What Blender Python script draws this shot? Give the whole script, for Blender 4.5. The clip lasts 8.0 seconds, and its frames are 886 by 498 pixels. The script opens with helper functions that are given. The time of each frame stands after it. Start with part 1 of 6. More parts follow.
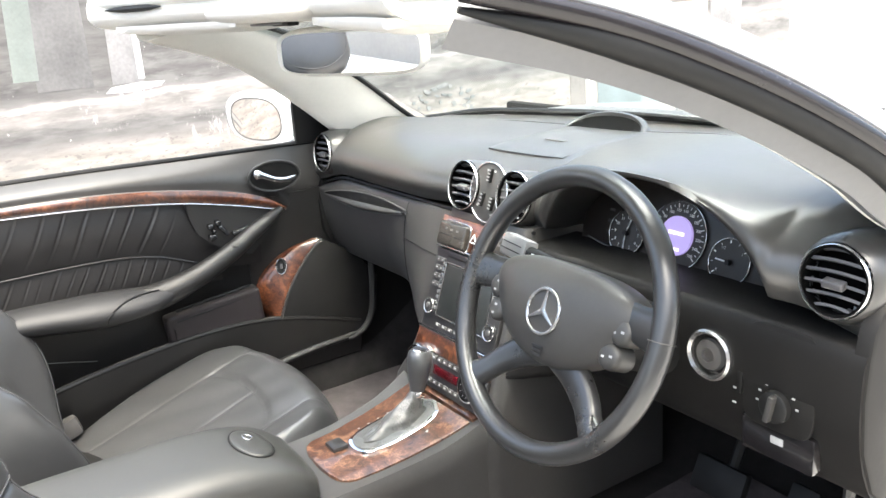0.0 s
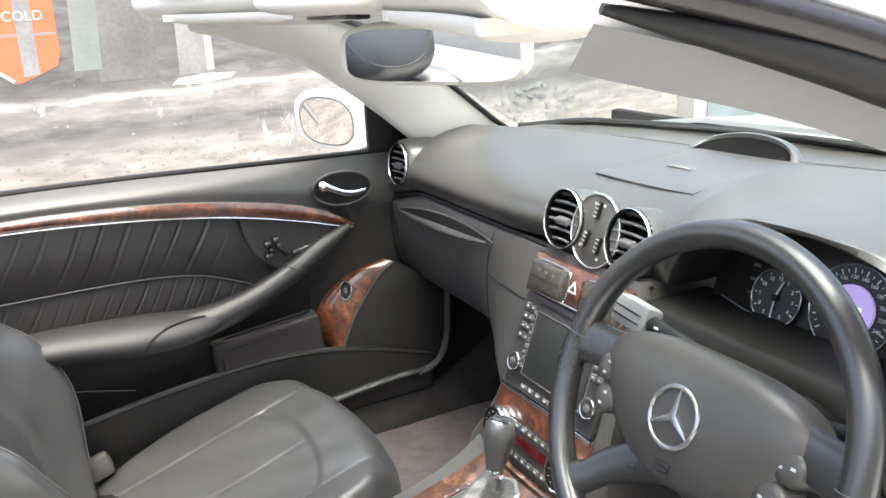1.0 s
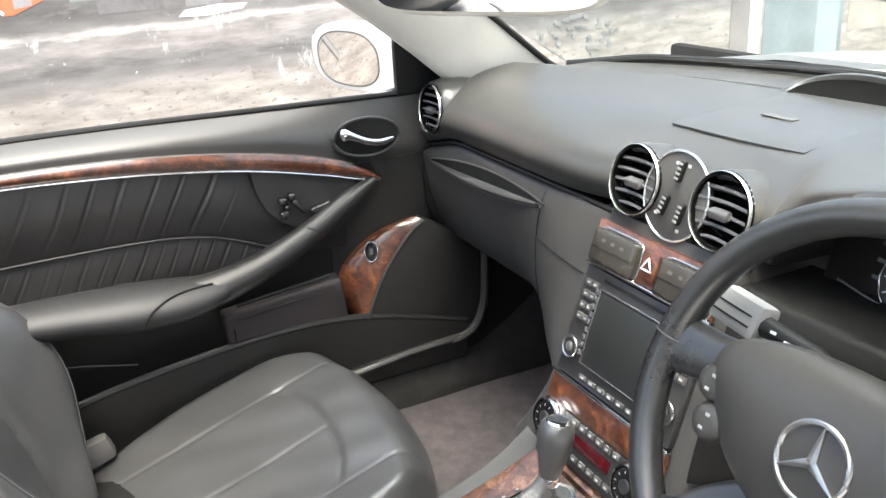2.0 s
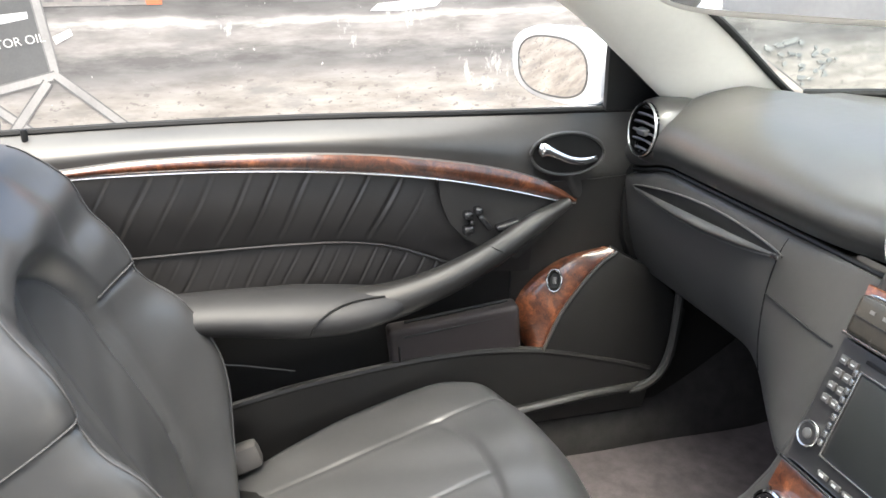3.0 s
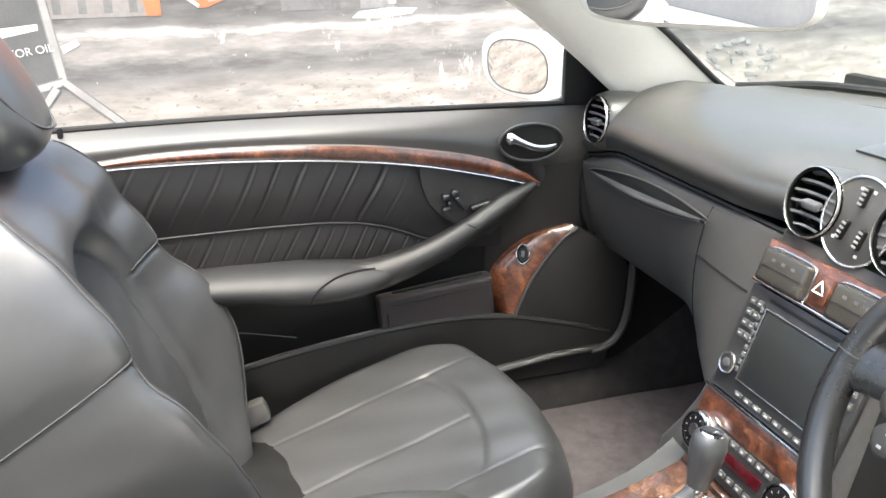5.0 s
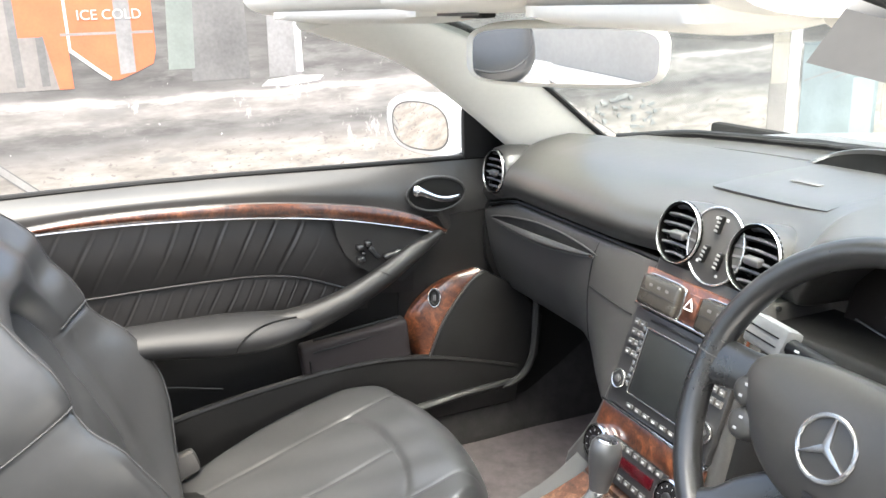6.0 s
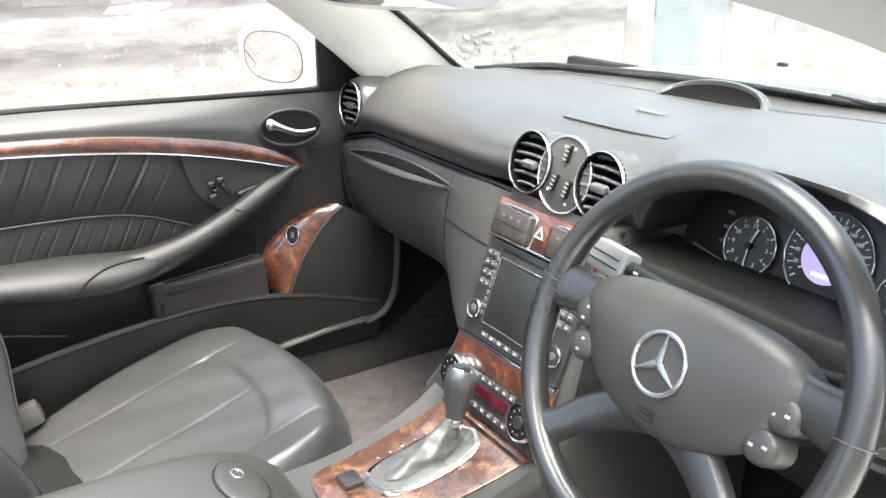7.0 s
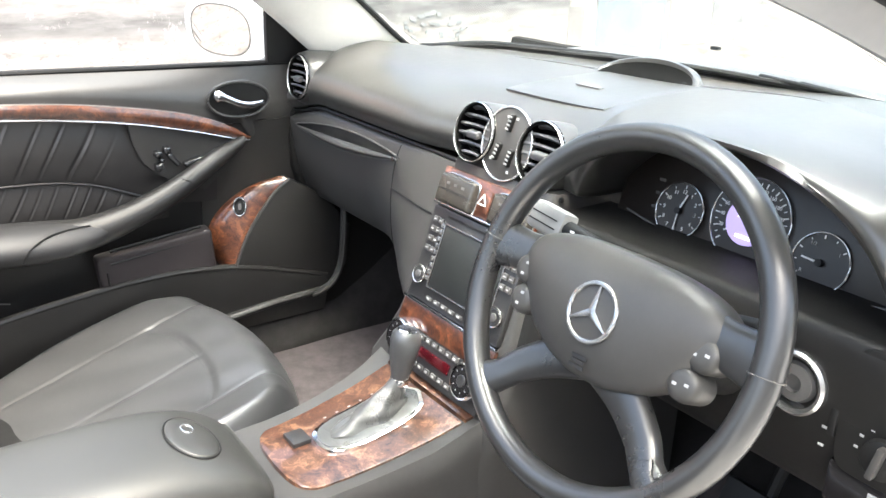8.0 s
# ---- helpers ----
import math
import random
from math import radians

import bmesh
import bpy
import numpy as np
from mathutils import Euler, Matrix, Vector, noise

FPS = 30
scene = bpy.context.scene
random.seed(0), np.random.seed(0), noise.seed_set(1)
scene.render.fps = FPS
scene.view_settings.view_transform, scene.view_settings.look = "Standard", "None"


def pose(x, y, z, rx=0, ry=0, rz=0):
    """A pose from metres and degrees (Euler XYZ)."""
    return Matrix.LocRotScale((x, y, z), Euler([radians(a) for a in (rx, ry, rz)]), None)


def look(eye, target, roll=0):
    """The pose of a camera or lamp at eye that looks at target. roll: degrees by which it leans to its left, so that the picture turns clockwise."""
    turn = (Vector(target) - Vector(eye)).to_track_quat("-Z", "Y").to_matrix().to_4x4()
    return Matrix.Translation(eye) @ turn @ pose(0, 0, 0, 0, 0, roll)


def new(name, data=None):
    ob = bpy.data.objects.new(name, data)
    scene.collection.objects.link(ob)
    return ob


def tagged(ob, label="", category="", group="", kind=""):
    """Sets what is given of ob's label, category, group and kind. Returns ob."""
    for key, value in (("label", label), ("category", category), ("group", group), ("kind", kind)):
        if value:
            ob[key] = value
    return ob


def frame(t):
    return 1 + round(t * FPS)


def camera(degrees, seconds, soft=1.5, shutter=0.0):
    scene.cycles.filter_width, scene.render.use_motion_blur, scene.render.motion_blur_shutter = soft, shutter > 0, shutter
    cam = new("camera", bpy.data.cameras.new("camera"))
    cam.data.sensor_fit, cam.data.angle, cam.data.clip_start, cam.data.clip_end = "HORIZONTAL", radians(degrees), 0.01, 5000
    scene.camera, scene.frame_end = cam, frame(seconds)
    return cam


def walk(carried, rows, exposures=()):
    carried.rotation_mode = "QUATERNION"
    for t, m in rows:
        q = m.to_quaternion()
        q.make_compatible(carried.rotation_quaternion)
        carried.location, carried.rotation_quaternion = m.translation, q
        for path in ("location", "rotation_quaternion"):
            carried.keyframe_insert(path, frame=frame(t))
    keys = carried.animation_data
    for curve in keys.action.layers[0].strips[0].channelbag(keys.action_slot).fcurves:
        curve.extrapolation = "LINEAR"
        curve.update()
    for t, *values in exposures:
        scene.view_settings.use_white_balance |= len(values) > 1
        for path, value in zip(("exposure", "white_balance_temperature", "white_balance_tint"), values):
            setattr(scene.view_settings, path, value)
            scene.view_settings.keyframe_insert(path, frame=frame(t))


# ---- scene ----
cam = camera(55.5, 8.0)
PATH = [
    (0, (1.171, -0.845, 1.228), (-0.444, 0.183, 0.65), -4.1),
    (0.2, (1.125, -0.795, 1.238), (-0.537, 0.158, 0.667), -3.7),
    (0.5, (1.059, -0.737, 1.233), (-0.649, 0.151, 0.693), -3.8),
    (0.8, (0.984, -0.711, 1.235), (-0.724, 0.137, 0.633), -4.6),
    (1, (0.925, -0.706, 1.228), (-0.781, 0.155, 0.639), -3.0),
    (1.2, (0.886, -0.738, 1.243), (-0.797, 0.158, 0.639), -2.1),
    (2.3, (0.657, -0.616, 1.186), (-1.033, 0.135, 0.426), -3.4),
    (2.5, (0.613, -0.647, 1.178), (-1.076, 0.111, 0.421), -2.1),
    (2.7, (0.589, -0.651, 1.186), (-1.146, 0.03, 0.46), -1.4),
    (3, (0.56, -0.664, 1.178), (-1.25, -0.176, 0.483), -0.1),
    (3.2, (0.546, -0.675, 1.184), (-1.294, -0.29, 0.503), -0.9),
    (3.5, (0.533, -0.686, 1.175), (-1.315, -0.4, 0.467), -1.6),
    (3.9, (0.544, -0.678, 1.191), (-1.289, -0.404, 0.439), -1.2),
    (4, (0.57, -0.692, 1.177), (-1.27, -0.37, 0.463), -0.4),
    (4.5, (0.65, -0.697, 1.192), (-1.177, -0.281, 0.493), 0.0),
    (4.7, (0.693, -0.71, 1.2), (-1.117, -0.229, 0.498), 0.0),
    (5.8, (0.845, -0.744, 1.208), (-0.939, -0.061, 0.616), -1.8),
    (6, (0.862, -0.759, 1.215), (-0.908, -0.013, 0.657), -1.8),
    (6.2, (0.861, -0.759, 1.215), (-0.863, 0.01, 0.555), -2.8),
    (6.5, (0.868, -0.76, 1.202), (-0.803, 0.107, 0.527), -3.4),
    (7, (0.862, -0.727, 1.197), (-0.731, 0.261, 0.501), -0.2),
    (7.2, (0.861, -0.727, 1.196), (-0.716, 0.285, 0.497), -0.7),
    (7.5, (0.854, -0.723, 1.193), (-0.754, 0.224, 0.474), -2.7),
    (7.7, (0.861, -0.735, 1.191), (-0.746, 0.234, 0.5), -1.4),
    (8, (0.903, -0.755, 1.179), (-0.611, 0.338, 0.461), 1.6),
]
walk(cam, [(t, look(eye, target, roll)) for t, eye, target, roll in PATH], [(0, 2.55, 6500, 4), (0.5, 2.4, 6500, 4), (2.5, 2.27, 6500, 4), (3.5, 2.45, 6500, 4), (4.5, 2.43, 6500, 4), (6, 2.5, 6500, 4), (8, 2.85, 6500, 4)])

# ---- sky and sun: soft bright overcast ----
world = bpy.data.worlds.new("sky")
scene.world = world
world.use_nodes = True
wn = world.node_tree.nodes
sky = wn.new("ShaderNodeTexSky")
sky.sky_type, sky.sun_disc = "NISHITA", False
sky.sun_elevation, sky.sun_rotation = radians(74), radians(110)
sky.dust_density, sky.ozone_density = 7.0, 0.6
world.node_tree.links.new(sky.outputs[0], wn["Background"].inputs[0])
wn["Background"].inputs[1].default_value = 0.14
sun_data = bpy.data.lights.new("sun", "SUN")
sun_data.energy, sun_data.angle, sun_data.color = 1.5, radians(60), (1.0, 0.98, 0.95)
sun = new("sun", sun_data)
sun.matrix_world = look((0.28, -0.22, 2.4), (0, 0, 0))


# ---- materials ----
def mat(name, color, rough=0.5, metal=0.0, vary=0.12, scale=12.0, grain=0.0, grain_scale=900.0, coat=0.0, spec=0.5, wave=None):
    m = bpy.data.materials.new(name)
    m.use_nodes = True
    nt = m.node_tree
    n, k = nt.nodes, nt.links.new
    b = n["Principled BSDF"]
    b.inputs["Metallic"].default_value = metal
    b.inputs["Specular IOR Level"].default_value = spec
    b.inputs["Coat Weight"].default_value = coat
    b.inputs["Coat Roughness"].default_value = 0.04
    tc = n.new("ShaderNodeTexCoord")
    big = n.new("ShaderNodeTexNoise")
    big.inputs["Scale"].default_value, big.inputs["Detail"].default_value = scale, 5
    k(tc.outputs["Object"], big.inputs["Vector"])
    fine = n.new("ShaderNodeTexNoise")
    fine.inputs["Scale"].default_value, fine.inputs["Detail"].default_value = scale * 14, 3
    k(tc.outputs["Object"], fine.inputs["Vector"])
    add = n.new("ShaderNodeMath")
    add.operation = "MULTIPLY_ADD"
    add.inputs[1].default_value = 0.45
    k(fine.outputs[0], add.inputs[0])
    k(big.outputs[0], add.inputs[2])
    ramp = n.new("ShaderNodeValToRGB")
    ramp.color_ramp.elements[0].position, ramp.color_ramp.elements[1].position = 0.45, 1.0
    c = Vector(color)
    ramp.color_ramp.elements[0].color = (*(c * (1 - vary)), 1)
    ramp.color_ramp.elements[1].color = (*(c * (1 + vary)), 1)
    k(add.outputs[0], ramp.inputs[0])
    k(ramp.outputs[0], b.inputs["Base Color"])
    rr = n.new("ShaderNodeMapRange")
    rr.inputs["From Min"].default_value, rr.inputs["From Max"].default_value = 0.4, 1.0
    rr.inputs["To Min"].default_value, rr.inputs["To Max"].default_value = max(0.0, rough * (1 - vary)), min(1, rough * (1 + vary))
    k(add.outputs[0], rr.inputs[0])
    k(rr.outputs[0], b.inputs["Roughness"])
    if grain:
        vor = n.new("ShaderNodeTexNoise")
        vor.inputs["Scale"].default_value, vor.inputs["Detail"].default_value = min(grain_scale, 70), 1
        k(tc.outputs["Object"], vor.inputs["Vector"])
        bump = n.new("ShaderNodeBump")
        bump.inputs["Strength"].default_value, bump.inputs["Distance"].default_value = grain * 0.25, 0.0008
        k(vor.outputs[0], bump.inputs["Height"])
        k(bump.outputs[0], b.inputs["Normal"])
    return m


def burl(name, dark, mid, light):
    m = bpy.data.materials.new(name)
    m.use_nodes = True
    nt = m.node_tree
    n, k = nt.nodes, nt.links.new
    b = n["Principled BSDF"]
    tc = n.new("ShaderNodeTexCoord")
    warp = n.new("ShaderNodeTexNoise")
    warp.inputs["Scale"].default_value, warp.inputs["Detail"].default_value = 14, 6
    k(tc.outputs["Object"], warp.inputs["Vector"])
    mix = n.new("ShaderNodeMixRGB")
    mix.inputs[0].default_value = 0.22
    k(tc.outputs["Object"], mix.inputs[1])
    k(warp.outputs["Color"], mix.inputs[2])
    fig = n.new("ShaderNodeTexNoise")
    fig.inputs["Scale"].default_value, fig.inputs["Detail"].default_value, fig.inputs["Roughness"].default_value = 34, 9, 0.7
    k(mix.outputs[0], fig.inputs["Vector"])
    ramp = n.new("ShaderNodeValToRGB")
    e = ramp.color_ramp.elements
    e[0].position, e[0].color = 0.36, (*dark, 1)
    e[1].position, e[1].color = 0.68, (*light, 1)
    x = e.new(0.52)
    x.color = (*mid, 1)
    k(fig.outputs[0], ramp.inputs[0])
    k(ramp.outputs[0], b.inputs["Base Color"])
    b.inputs["Roughness"].default_value = 0.35
    b.inputs["Coat Weight"].default_value, b.inputs["Coat Roughness"].default_value = 1.0, 0.03
    return m


def glass(name, tint, rough=0.0):
    m = bpy.data.materials.new(name)
    m.use_nodes = True
    b = m.node_tree.nodes["Principled BSDF"]
    b.inputs["Base Color"].default_value = (*tint, 1)
    b.inputs["Transmission Weight"].default_value, b.inputs["Roughness"].default_value, b.inputs["IOR"].default_value = 1.0, rough, 1.05
    return m


def glow(name, color, strength):
    m = bpy.data.materials.new(name)
    m.use_nodes = True
    b = m.node_tree.nodes["Principled BSDF"]
    b.inputs["Base Color"].default_value = (*color, 1)
    b.inputs["Emission Color"].default_value, b.inputs["Emission Strength"].default_value = (*color, 1), strength
    return m


LEATHER = mat("black_leather", (0.044, 0.0445, 0.0455), 0.33, vary=0.14, scale=7, grain=0.5, grain_scale=60, spec=1.0)
ARMREST = mat("matt_black_leather", (0.019, 0.019, 0.020), 0.52, vary=0.12, scale=8, grain=0.2, grain_scale=60, spec=0.42)
BOXLID = mat("charcoal_lid_vinyl", (0.036, 0.0365, 0.0345), 0.45, vary=0.12, scale=8, grain=0.3, grain_scale=60, spec=0.6)
LEATHER_DOOR = mat("black_pleated_leather", (0.016, 0.015, 0.015), 0.42, vary=0.2, scale=20, grain=0.4, grain_scale=600)
WHEEL_LEATHER = mat("worn_wheel_leather", (0.022, 0.022, 0.0222), 0.28, vary=0.05, scale=9, spec=0.8)
DOOR_TRIM = mat("black_door_trim", (0.015, 0.0145, 0.014), 0.42, vary=0.15, scale=14, grain=0.3, grain_scale=900)
SWGLOSS = mat("satin_black_switch", (0.02, 0.02, 0.021), 0.22, vary=0.1, scale=30, spec=0.8)
DOOR_PANEL = mat("charcoal_door_plastic", (0.026, 0.025, 0.024), 0.40, vary=0.12, scale=12, grain=0.3, grain_scale=900)
THREAD = mat("seam_thread", (0.06, 0.06, 0.062), 0.6, scale=300)
PAD = mat("soft_dash_vinyl", (0.043, 0.0415, 0.039), 0.30, vary=0.10, scale=6, grain=0.4, grain_scale=60, spec=0.88)
PLASTIC = mat("charcoal_plastic", (0.046, 0.0443, 0.0425), 0.38, vary=0.12, scale=10, grain=0.3, grain_scale=900)
SLAT = mat("vent_slat_plastic", (0.085, 0.083, 0.087), 0.42, vary=0.1, scale=20)
PADSKIN = mat("charcoal_airbag_skin", (0.045, 0.043, 0.040), 0.40, vary=0.12, scale=10, grain=0.6, grain_scale=900)
# near black and almost without gloss: the hollows' shade put into the colour
VOID = mat("hollow_shade_black", (0.004, 0.004, 0.004), 0.8, vary=0.1, spec=0.04)
BLACK = mat("black_plastic", (0.010, 0.010, 0.010), 0.5, vary=0.2, scale=30, spec=0.3)
UNIT = mat("dark_unit_plastic", (0.026, 0.0255, 0.026), 0.35, vary=0.1, scale=20)
GLOSS = mat("gloss_black", (0.012, 0.011, 0.012), 0.15, vary=0.2, scale=30, coat=0.5)
GREYP = mat("grey_plastic", (0.085, 0.082, 0.08), 0.4, vary=0.1, scale=20, grain=0.2)
# grey of the pale pillar trim in shade, put into the colour
TRIM_SHADE = mat("shaded_trim_grey", (0.15, 0.15, 0.15), 0.5, vary=0.1, scale=10)
STALKGREY = mat("light_grey_plastic", (0.21, 0.21, 0.21), 0.4, vary=0.08, scale=20)
RING = mat("bright_ring", (0.66, 0.66, 0.66), 0.22, 0.9, vary=0.05, scale=20)
CHROME = mat("chrome", (0.85, 0.85, 0.86), 0.08, 1.0, vary=0.04, scale=20)
SATIN = mat("satin_silver", (0.42, 0.415, 0.41), 0.25, 0.9, vary=0.06, scale=20)
WOOD = burl("burl_walnut", (0.024, 0.007, 0.004), (0.095, 0.030, 0.013), (0.24, 0.085, 0.034))
WOODLIGHT = burl("burl_walnut_console", (0.020, 0.009, 0.006), (0.085, 0.037, 0.021), (0.25, 0.135, 0.075))
CARPET = mat("brown_grey_carpet", (0.078, 0.068, 0.069), 0.95, vary=0.3, scale=40, grain=1.0, grain_scale=500, spec=0.1)
CARPETBLACK = mat("black_carpet", (0.026, 0.0245, 0.024), 0.95, vary=0.3, scale=40, grain=1.0, grain_scale=500, spec=0.1)
CREAM = mat("stone_grey_trim", (0.72, 0.70, 0.65), 0.6, vary=0.05, scale=8, grain=0.25, grain_scale=900)
SILVER = mat("silver_paint", (0.72, 0.73, 0.74), 0.22, 0.35, vary=0.03, scale=60, coat=1.0)
RUBBER = mat("black_rubber", (0.010, 0.010, 0.010), 0.55, vary=0.2, scale=30, spec=0.3)
MIRROR = mat("mirror_glass", (0.9, 0.9, 0.9), 0.01, 1.0, vary=0.01, scale=3)
DARKGLOSS = mat("dark_trim_gloss", (0.012, 0.010, 0.011), 0.24, vary=0.2, scale=20)
# knee plastic: the shade under the wheel is put into a much darker colour
KNEE = mat("shaded_knee_plastic", (0.013, 0.0125, 0.012), 0.5, vary=0.15, scale=12, grain=0.2, spec=0.2)
CLEAR = glass("clear_glass", (0.80, 0.85, 0.84))
PRINT = mat("dull_print", (0.36, 0.36, 0.36), 0.5, scale=200)
WHITE = mat("white_print", (0.75, 0.75, 0.75), 0.5, scale=200)
DIAL = mat("dial_black", (0.020, 0.016, 0.014), 0.35, vary=0.15, scale=60)
SWITCH = mat("smoked_switch", (0.036, 0.032, 0.027), 0.25, vary=0.15, scale=40, coat=0.3)
SCREEN = mat("dark_screen", (0.018, 0.0195, 0.019), 0.3, vary=0.05, scale=8)
LCD = glow("violet_display", (0.42, 0.33, 0.68), 0.15)
LCDTEXT = glow("display_text", (0.9, 0.85, 1.0), 0.3)
REDLENS = mat("dark_red_display", (0.05, 0.003, 0.006), 0.2, vary=0.15, scale=60, coat=0.5)
GREYLEATHER = mat("grey_shifter_leather", (0.075, 0.076, 0.074), 0.30, vary=0.2, scale=30, grain=0.4)
BAG = mat("dark_brown_nylon", (0.025, 0.02, 0.021), 0.65, vary=0.2, scale=40, grain=0.6)


# ---- mesh helpers ----
def cr(pts, n):
    """n points along a Catmull-Rom curve through pts."""
    p = [Vector(q) for q in pts]
    p = [p[0] * 2 - p[1]] + p + [p[-1] * 2 - p[-2]]
    out = []
    for i in range(n):
        s = i / (n - 1) * (len(p) - 3)
        j = min(int(s), len(p) - 4)
        t = s - j
        a, b, c, d = p[j:j + 4]
        out.append(0.5 * ((2 * b) + (c - a) * t + (2 * a - 5 * b + 4 * c - d) * t * t + (3 * b - a - 3 * c + d) * t ** 3))
    return out


def lerp(xs, ys, x):
    return float(np.interp(x, xs, ys))


def ease(xs, ys, x):
    """A smooth curve through the given heights, flat beyond both ends."""
    if x <= xs[0]:
        return ys[0]
    if x >= xs[-1]:
        return ys[-1]
    i = max(j for j in range(len(xs) - 1) if xs[j] <= x)

    def slope(j):
        if j in (0, len(xs) - 1):
            return (ys[min(j + 1, len(xs) - 1)] - ys[max(j - 1, 0)]) / (xs[min(j + 1, len(xs) - 1)] - xs[max(j - 1, 0)])
        return (ys[j + 1] - ys[j - 1]) / (xs[j + 1] - xs[j - 1])

    h = xs[i + 1] - xs[i]
    t = (x - xs[i]) / h
    return (2 * t ** 3 - 3 * t * t + 1) * ys[i] + (t ** 3 - 2 * t * t + t) * h * slope(i) + (3 * t * t - 2 * t ** 3) * ys[i + 1] + (t ** 3 - t * t) * h * slope(i + 1)


def step(a, b, x):
    t = max(0.0, min(1.0, (x - a) / (b - a)))
    return t * t * (3 - 2 * t)


def grid(f, nu, nv, bm=None):
    bm = bm or bmesh.new()
    v = [[bm.verts.new(f(i / nu, j / nv)) for j in range(nv + 1)] for i in range(nu + 1)]
    for i in range(nu):
        for j in range(nv):
            bm.faces.new((v[i][j], v[i + 1][j], v[i + 1][j + 1], v[i][j + 1]))
    return bm


def shell(f, nu, nv, thick, bm=None):
    """A sheet f(u, v) with thickness, closed round its border; thick is a vector or a length along the normal."""
    bm = bm or bmesh.new()
    P = [[Vector(f(i / nu, j / nv)) for j in range(nv + 1)] for i in range(nu + 1)]

    def off(i, j):
        if not isinstance(thick, (int, float)):
            return Vector(thick)
        a = P[min(i + 1, nu)][j] - P[max(i - 1, 0)][j]
        b = P[i][min(j + 1, nv)] - P[i][max(j - 1, 0)]
        return a.cross(b).normalized() * thick

    A = [[bm.verts.new(P[i][j]) for j in range(nv + 1)] for i in range(nu + 1)]
    B = [[bm.verts.new(P[i][j] + off(i, j)) for j in range(nv + 1)] for i in range(nu + 1)]
    for i in range(nu):
        for j in range(nv):
            bm.faces.new((A[i][j], A[i + 1][j], A[i + 1][j + 1], A[i][j + 1]))
            bm.faces.new((B[i][j], B[i][j + 1], B[i + 1][j + 1], B[i + 1][j]))
    rim = [(i, 0) for i in range(nu)] + [(nu, j) for j in range(nv)] + [(i, nv) for i in range(nu, 0, -1)] + [(0, j) for j in range(nv, 0, -1)]
    for (i, j), (p, q) in zip(rim, rim[1:] + rim[:1]):
        bm.faces.new((A[i][j], B[i][j], B[p][q], A[p][q]))
    return bm


def loft(rings, caps=True, bm=None):
    bm = bm or bmesh.new()
    V = [[bm.verts.new(p) for p in r] for r in rings]
    n = len(V[0])
    for a, b in zip(V, V[1:]):
        for i in range(n):
            bm.faces.new((a[i], a[(i + 1) % n], b[(i + 1) % n], b[i]))
    if caps:
        bm.faces.new(V[0][::-1])
        bm.faces.new(V[-1])
    return bm


def tube(pts, r, n=10, bm=None, flat=1.0, up=(0, 0, 1), closed=False):
    """A round or oval bar along pts; r a radius or one per point; flat squeezes it along the side axis."""
    pts = [Vector(p) for p in pts]
    rings = []
    m = len(pts)
    for i, p in enumerate(pts):
        a, b = (pts[(i - 1) % m], pts[(i + 1) % m]) if closed else (pts[max(i - 1, 0)], pts[min(i + 1, m - 1)])
        d = (b - a).normalized()
        side = d.cross(Vector(up))
        side = side.normalized() if side.length > 1e-4 else d.orthogonal().normalized()
        top = side.cross(d)
        rad = r if isinstance(r, (int, float)) else r[i]
        rings.append([p + side * math.cos(6.28319 * k / n) * rad * flat + top * math.sin(6.28319 * k / n) * rad for k in range(n)])
    if closed:
        rings.append(rings[0])
    bm = loft(rings, not closed, bm)
    if closed:
        bmesh.ops.remove_doubles(bm, verts=bm.verts, dist=1e-6)
    return bm


def lathe(profile, n=32, m=Matrix(), bm=None, sx=1.0, sy=1.0, caps=True):
    """Turns (radius, height) pairs round the local z axis."""
    rings = [[m @ Vector((r * sx * math.cos(6.28319 * k / n), r * sy * math.sin(6.28319 * k / n), h)) for k in range(n)] for r, h in profile]
    return loft(rings, caps, bm)


def rbox(sx, sy, sz, bevel=0.003, m=Matrix(), seg=2, bm=None):
    """A box centred at m with rounded edges."""
    b2 = bmesh.new()
    bmesh.ops.create_cube(b2, size=1, matrix=Matrix.Diagonal((sx, sy, sz, 1)))
    if bevel:
        bmesh.ops.bevel(b2, geom=list(b2.edges), offset=bevel, segments=seg, affect="EDGES", profile=0.6)
    bmesh.ops.transform(b2, matrix=m, verts=b2.verts)
    if bm is None:
        return b2
    tmp = bpy.data.meshes.new("tmp")
    b2.to_mesh(tmp)
    bm.from_mesh(tmp)
    bpy.data.meshes.remove(tmp)
    return bm


def prism(outline, depth, m=Matrix(), bevel=0.0, bm=None):
    """A flat plate with the given 2D outline, its back at local z 0 and its front at depth, edges rounded by bevel."""
    o = [Vector((p[0], p[1])) for p in outline]
    c = sum(o, Vector((0, 0))) / len(o)

    def ring(shrink, z):
        out = []
        for i, p in enumerate(o):
            d = (o[(i + 1) % len(o)] - o[i - 1])
            nrm = Vector((d.y, -d.x))
            nrm = nrm.normalized() if nrm.length > 1e-9 else Vector((0, 0))
            if nrm.dot(p - c) < 0 and len(o) < 8:
                nrm = -nrm
            q = p - nrm * shrink
            out.append(m @ Vector((q.x, q.y, z)))
        return out

    rings = [ring(0, 0), ring(0, depth - bevel)]
    if bevel:
        rings += [ring(bevel * 0.3, depth - bevel * 0.3), ring(bevel, depth)]
    return loft(rings, True, bm)


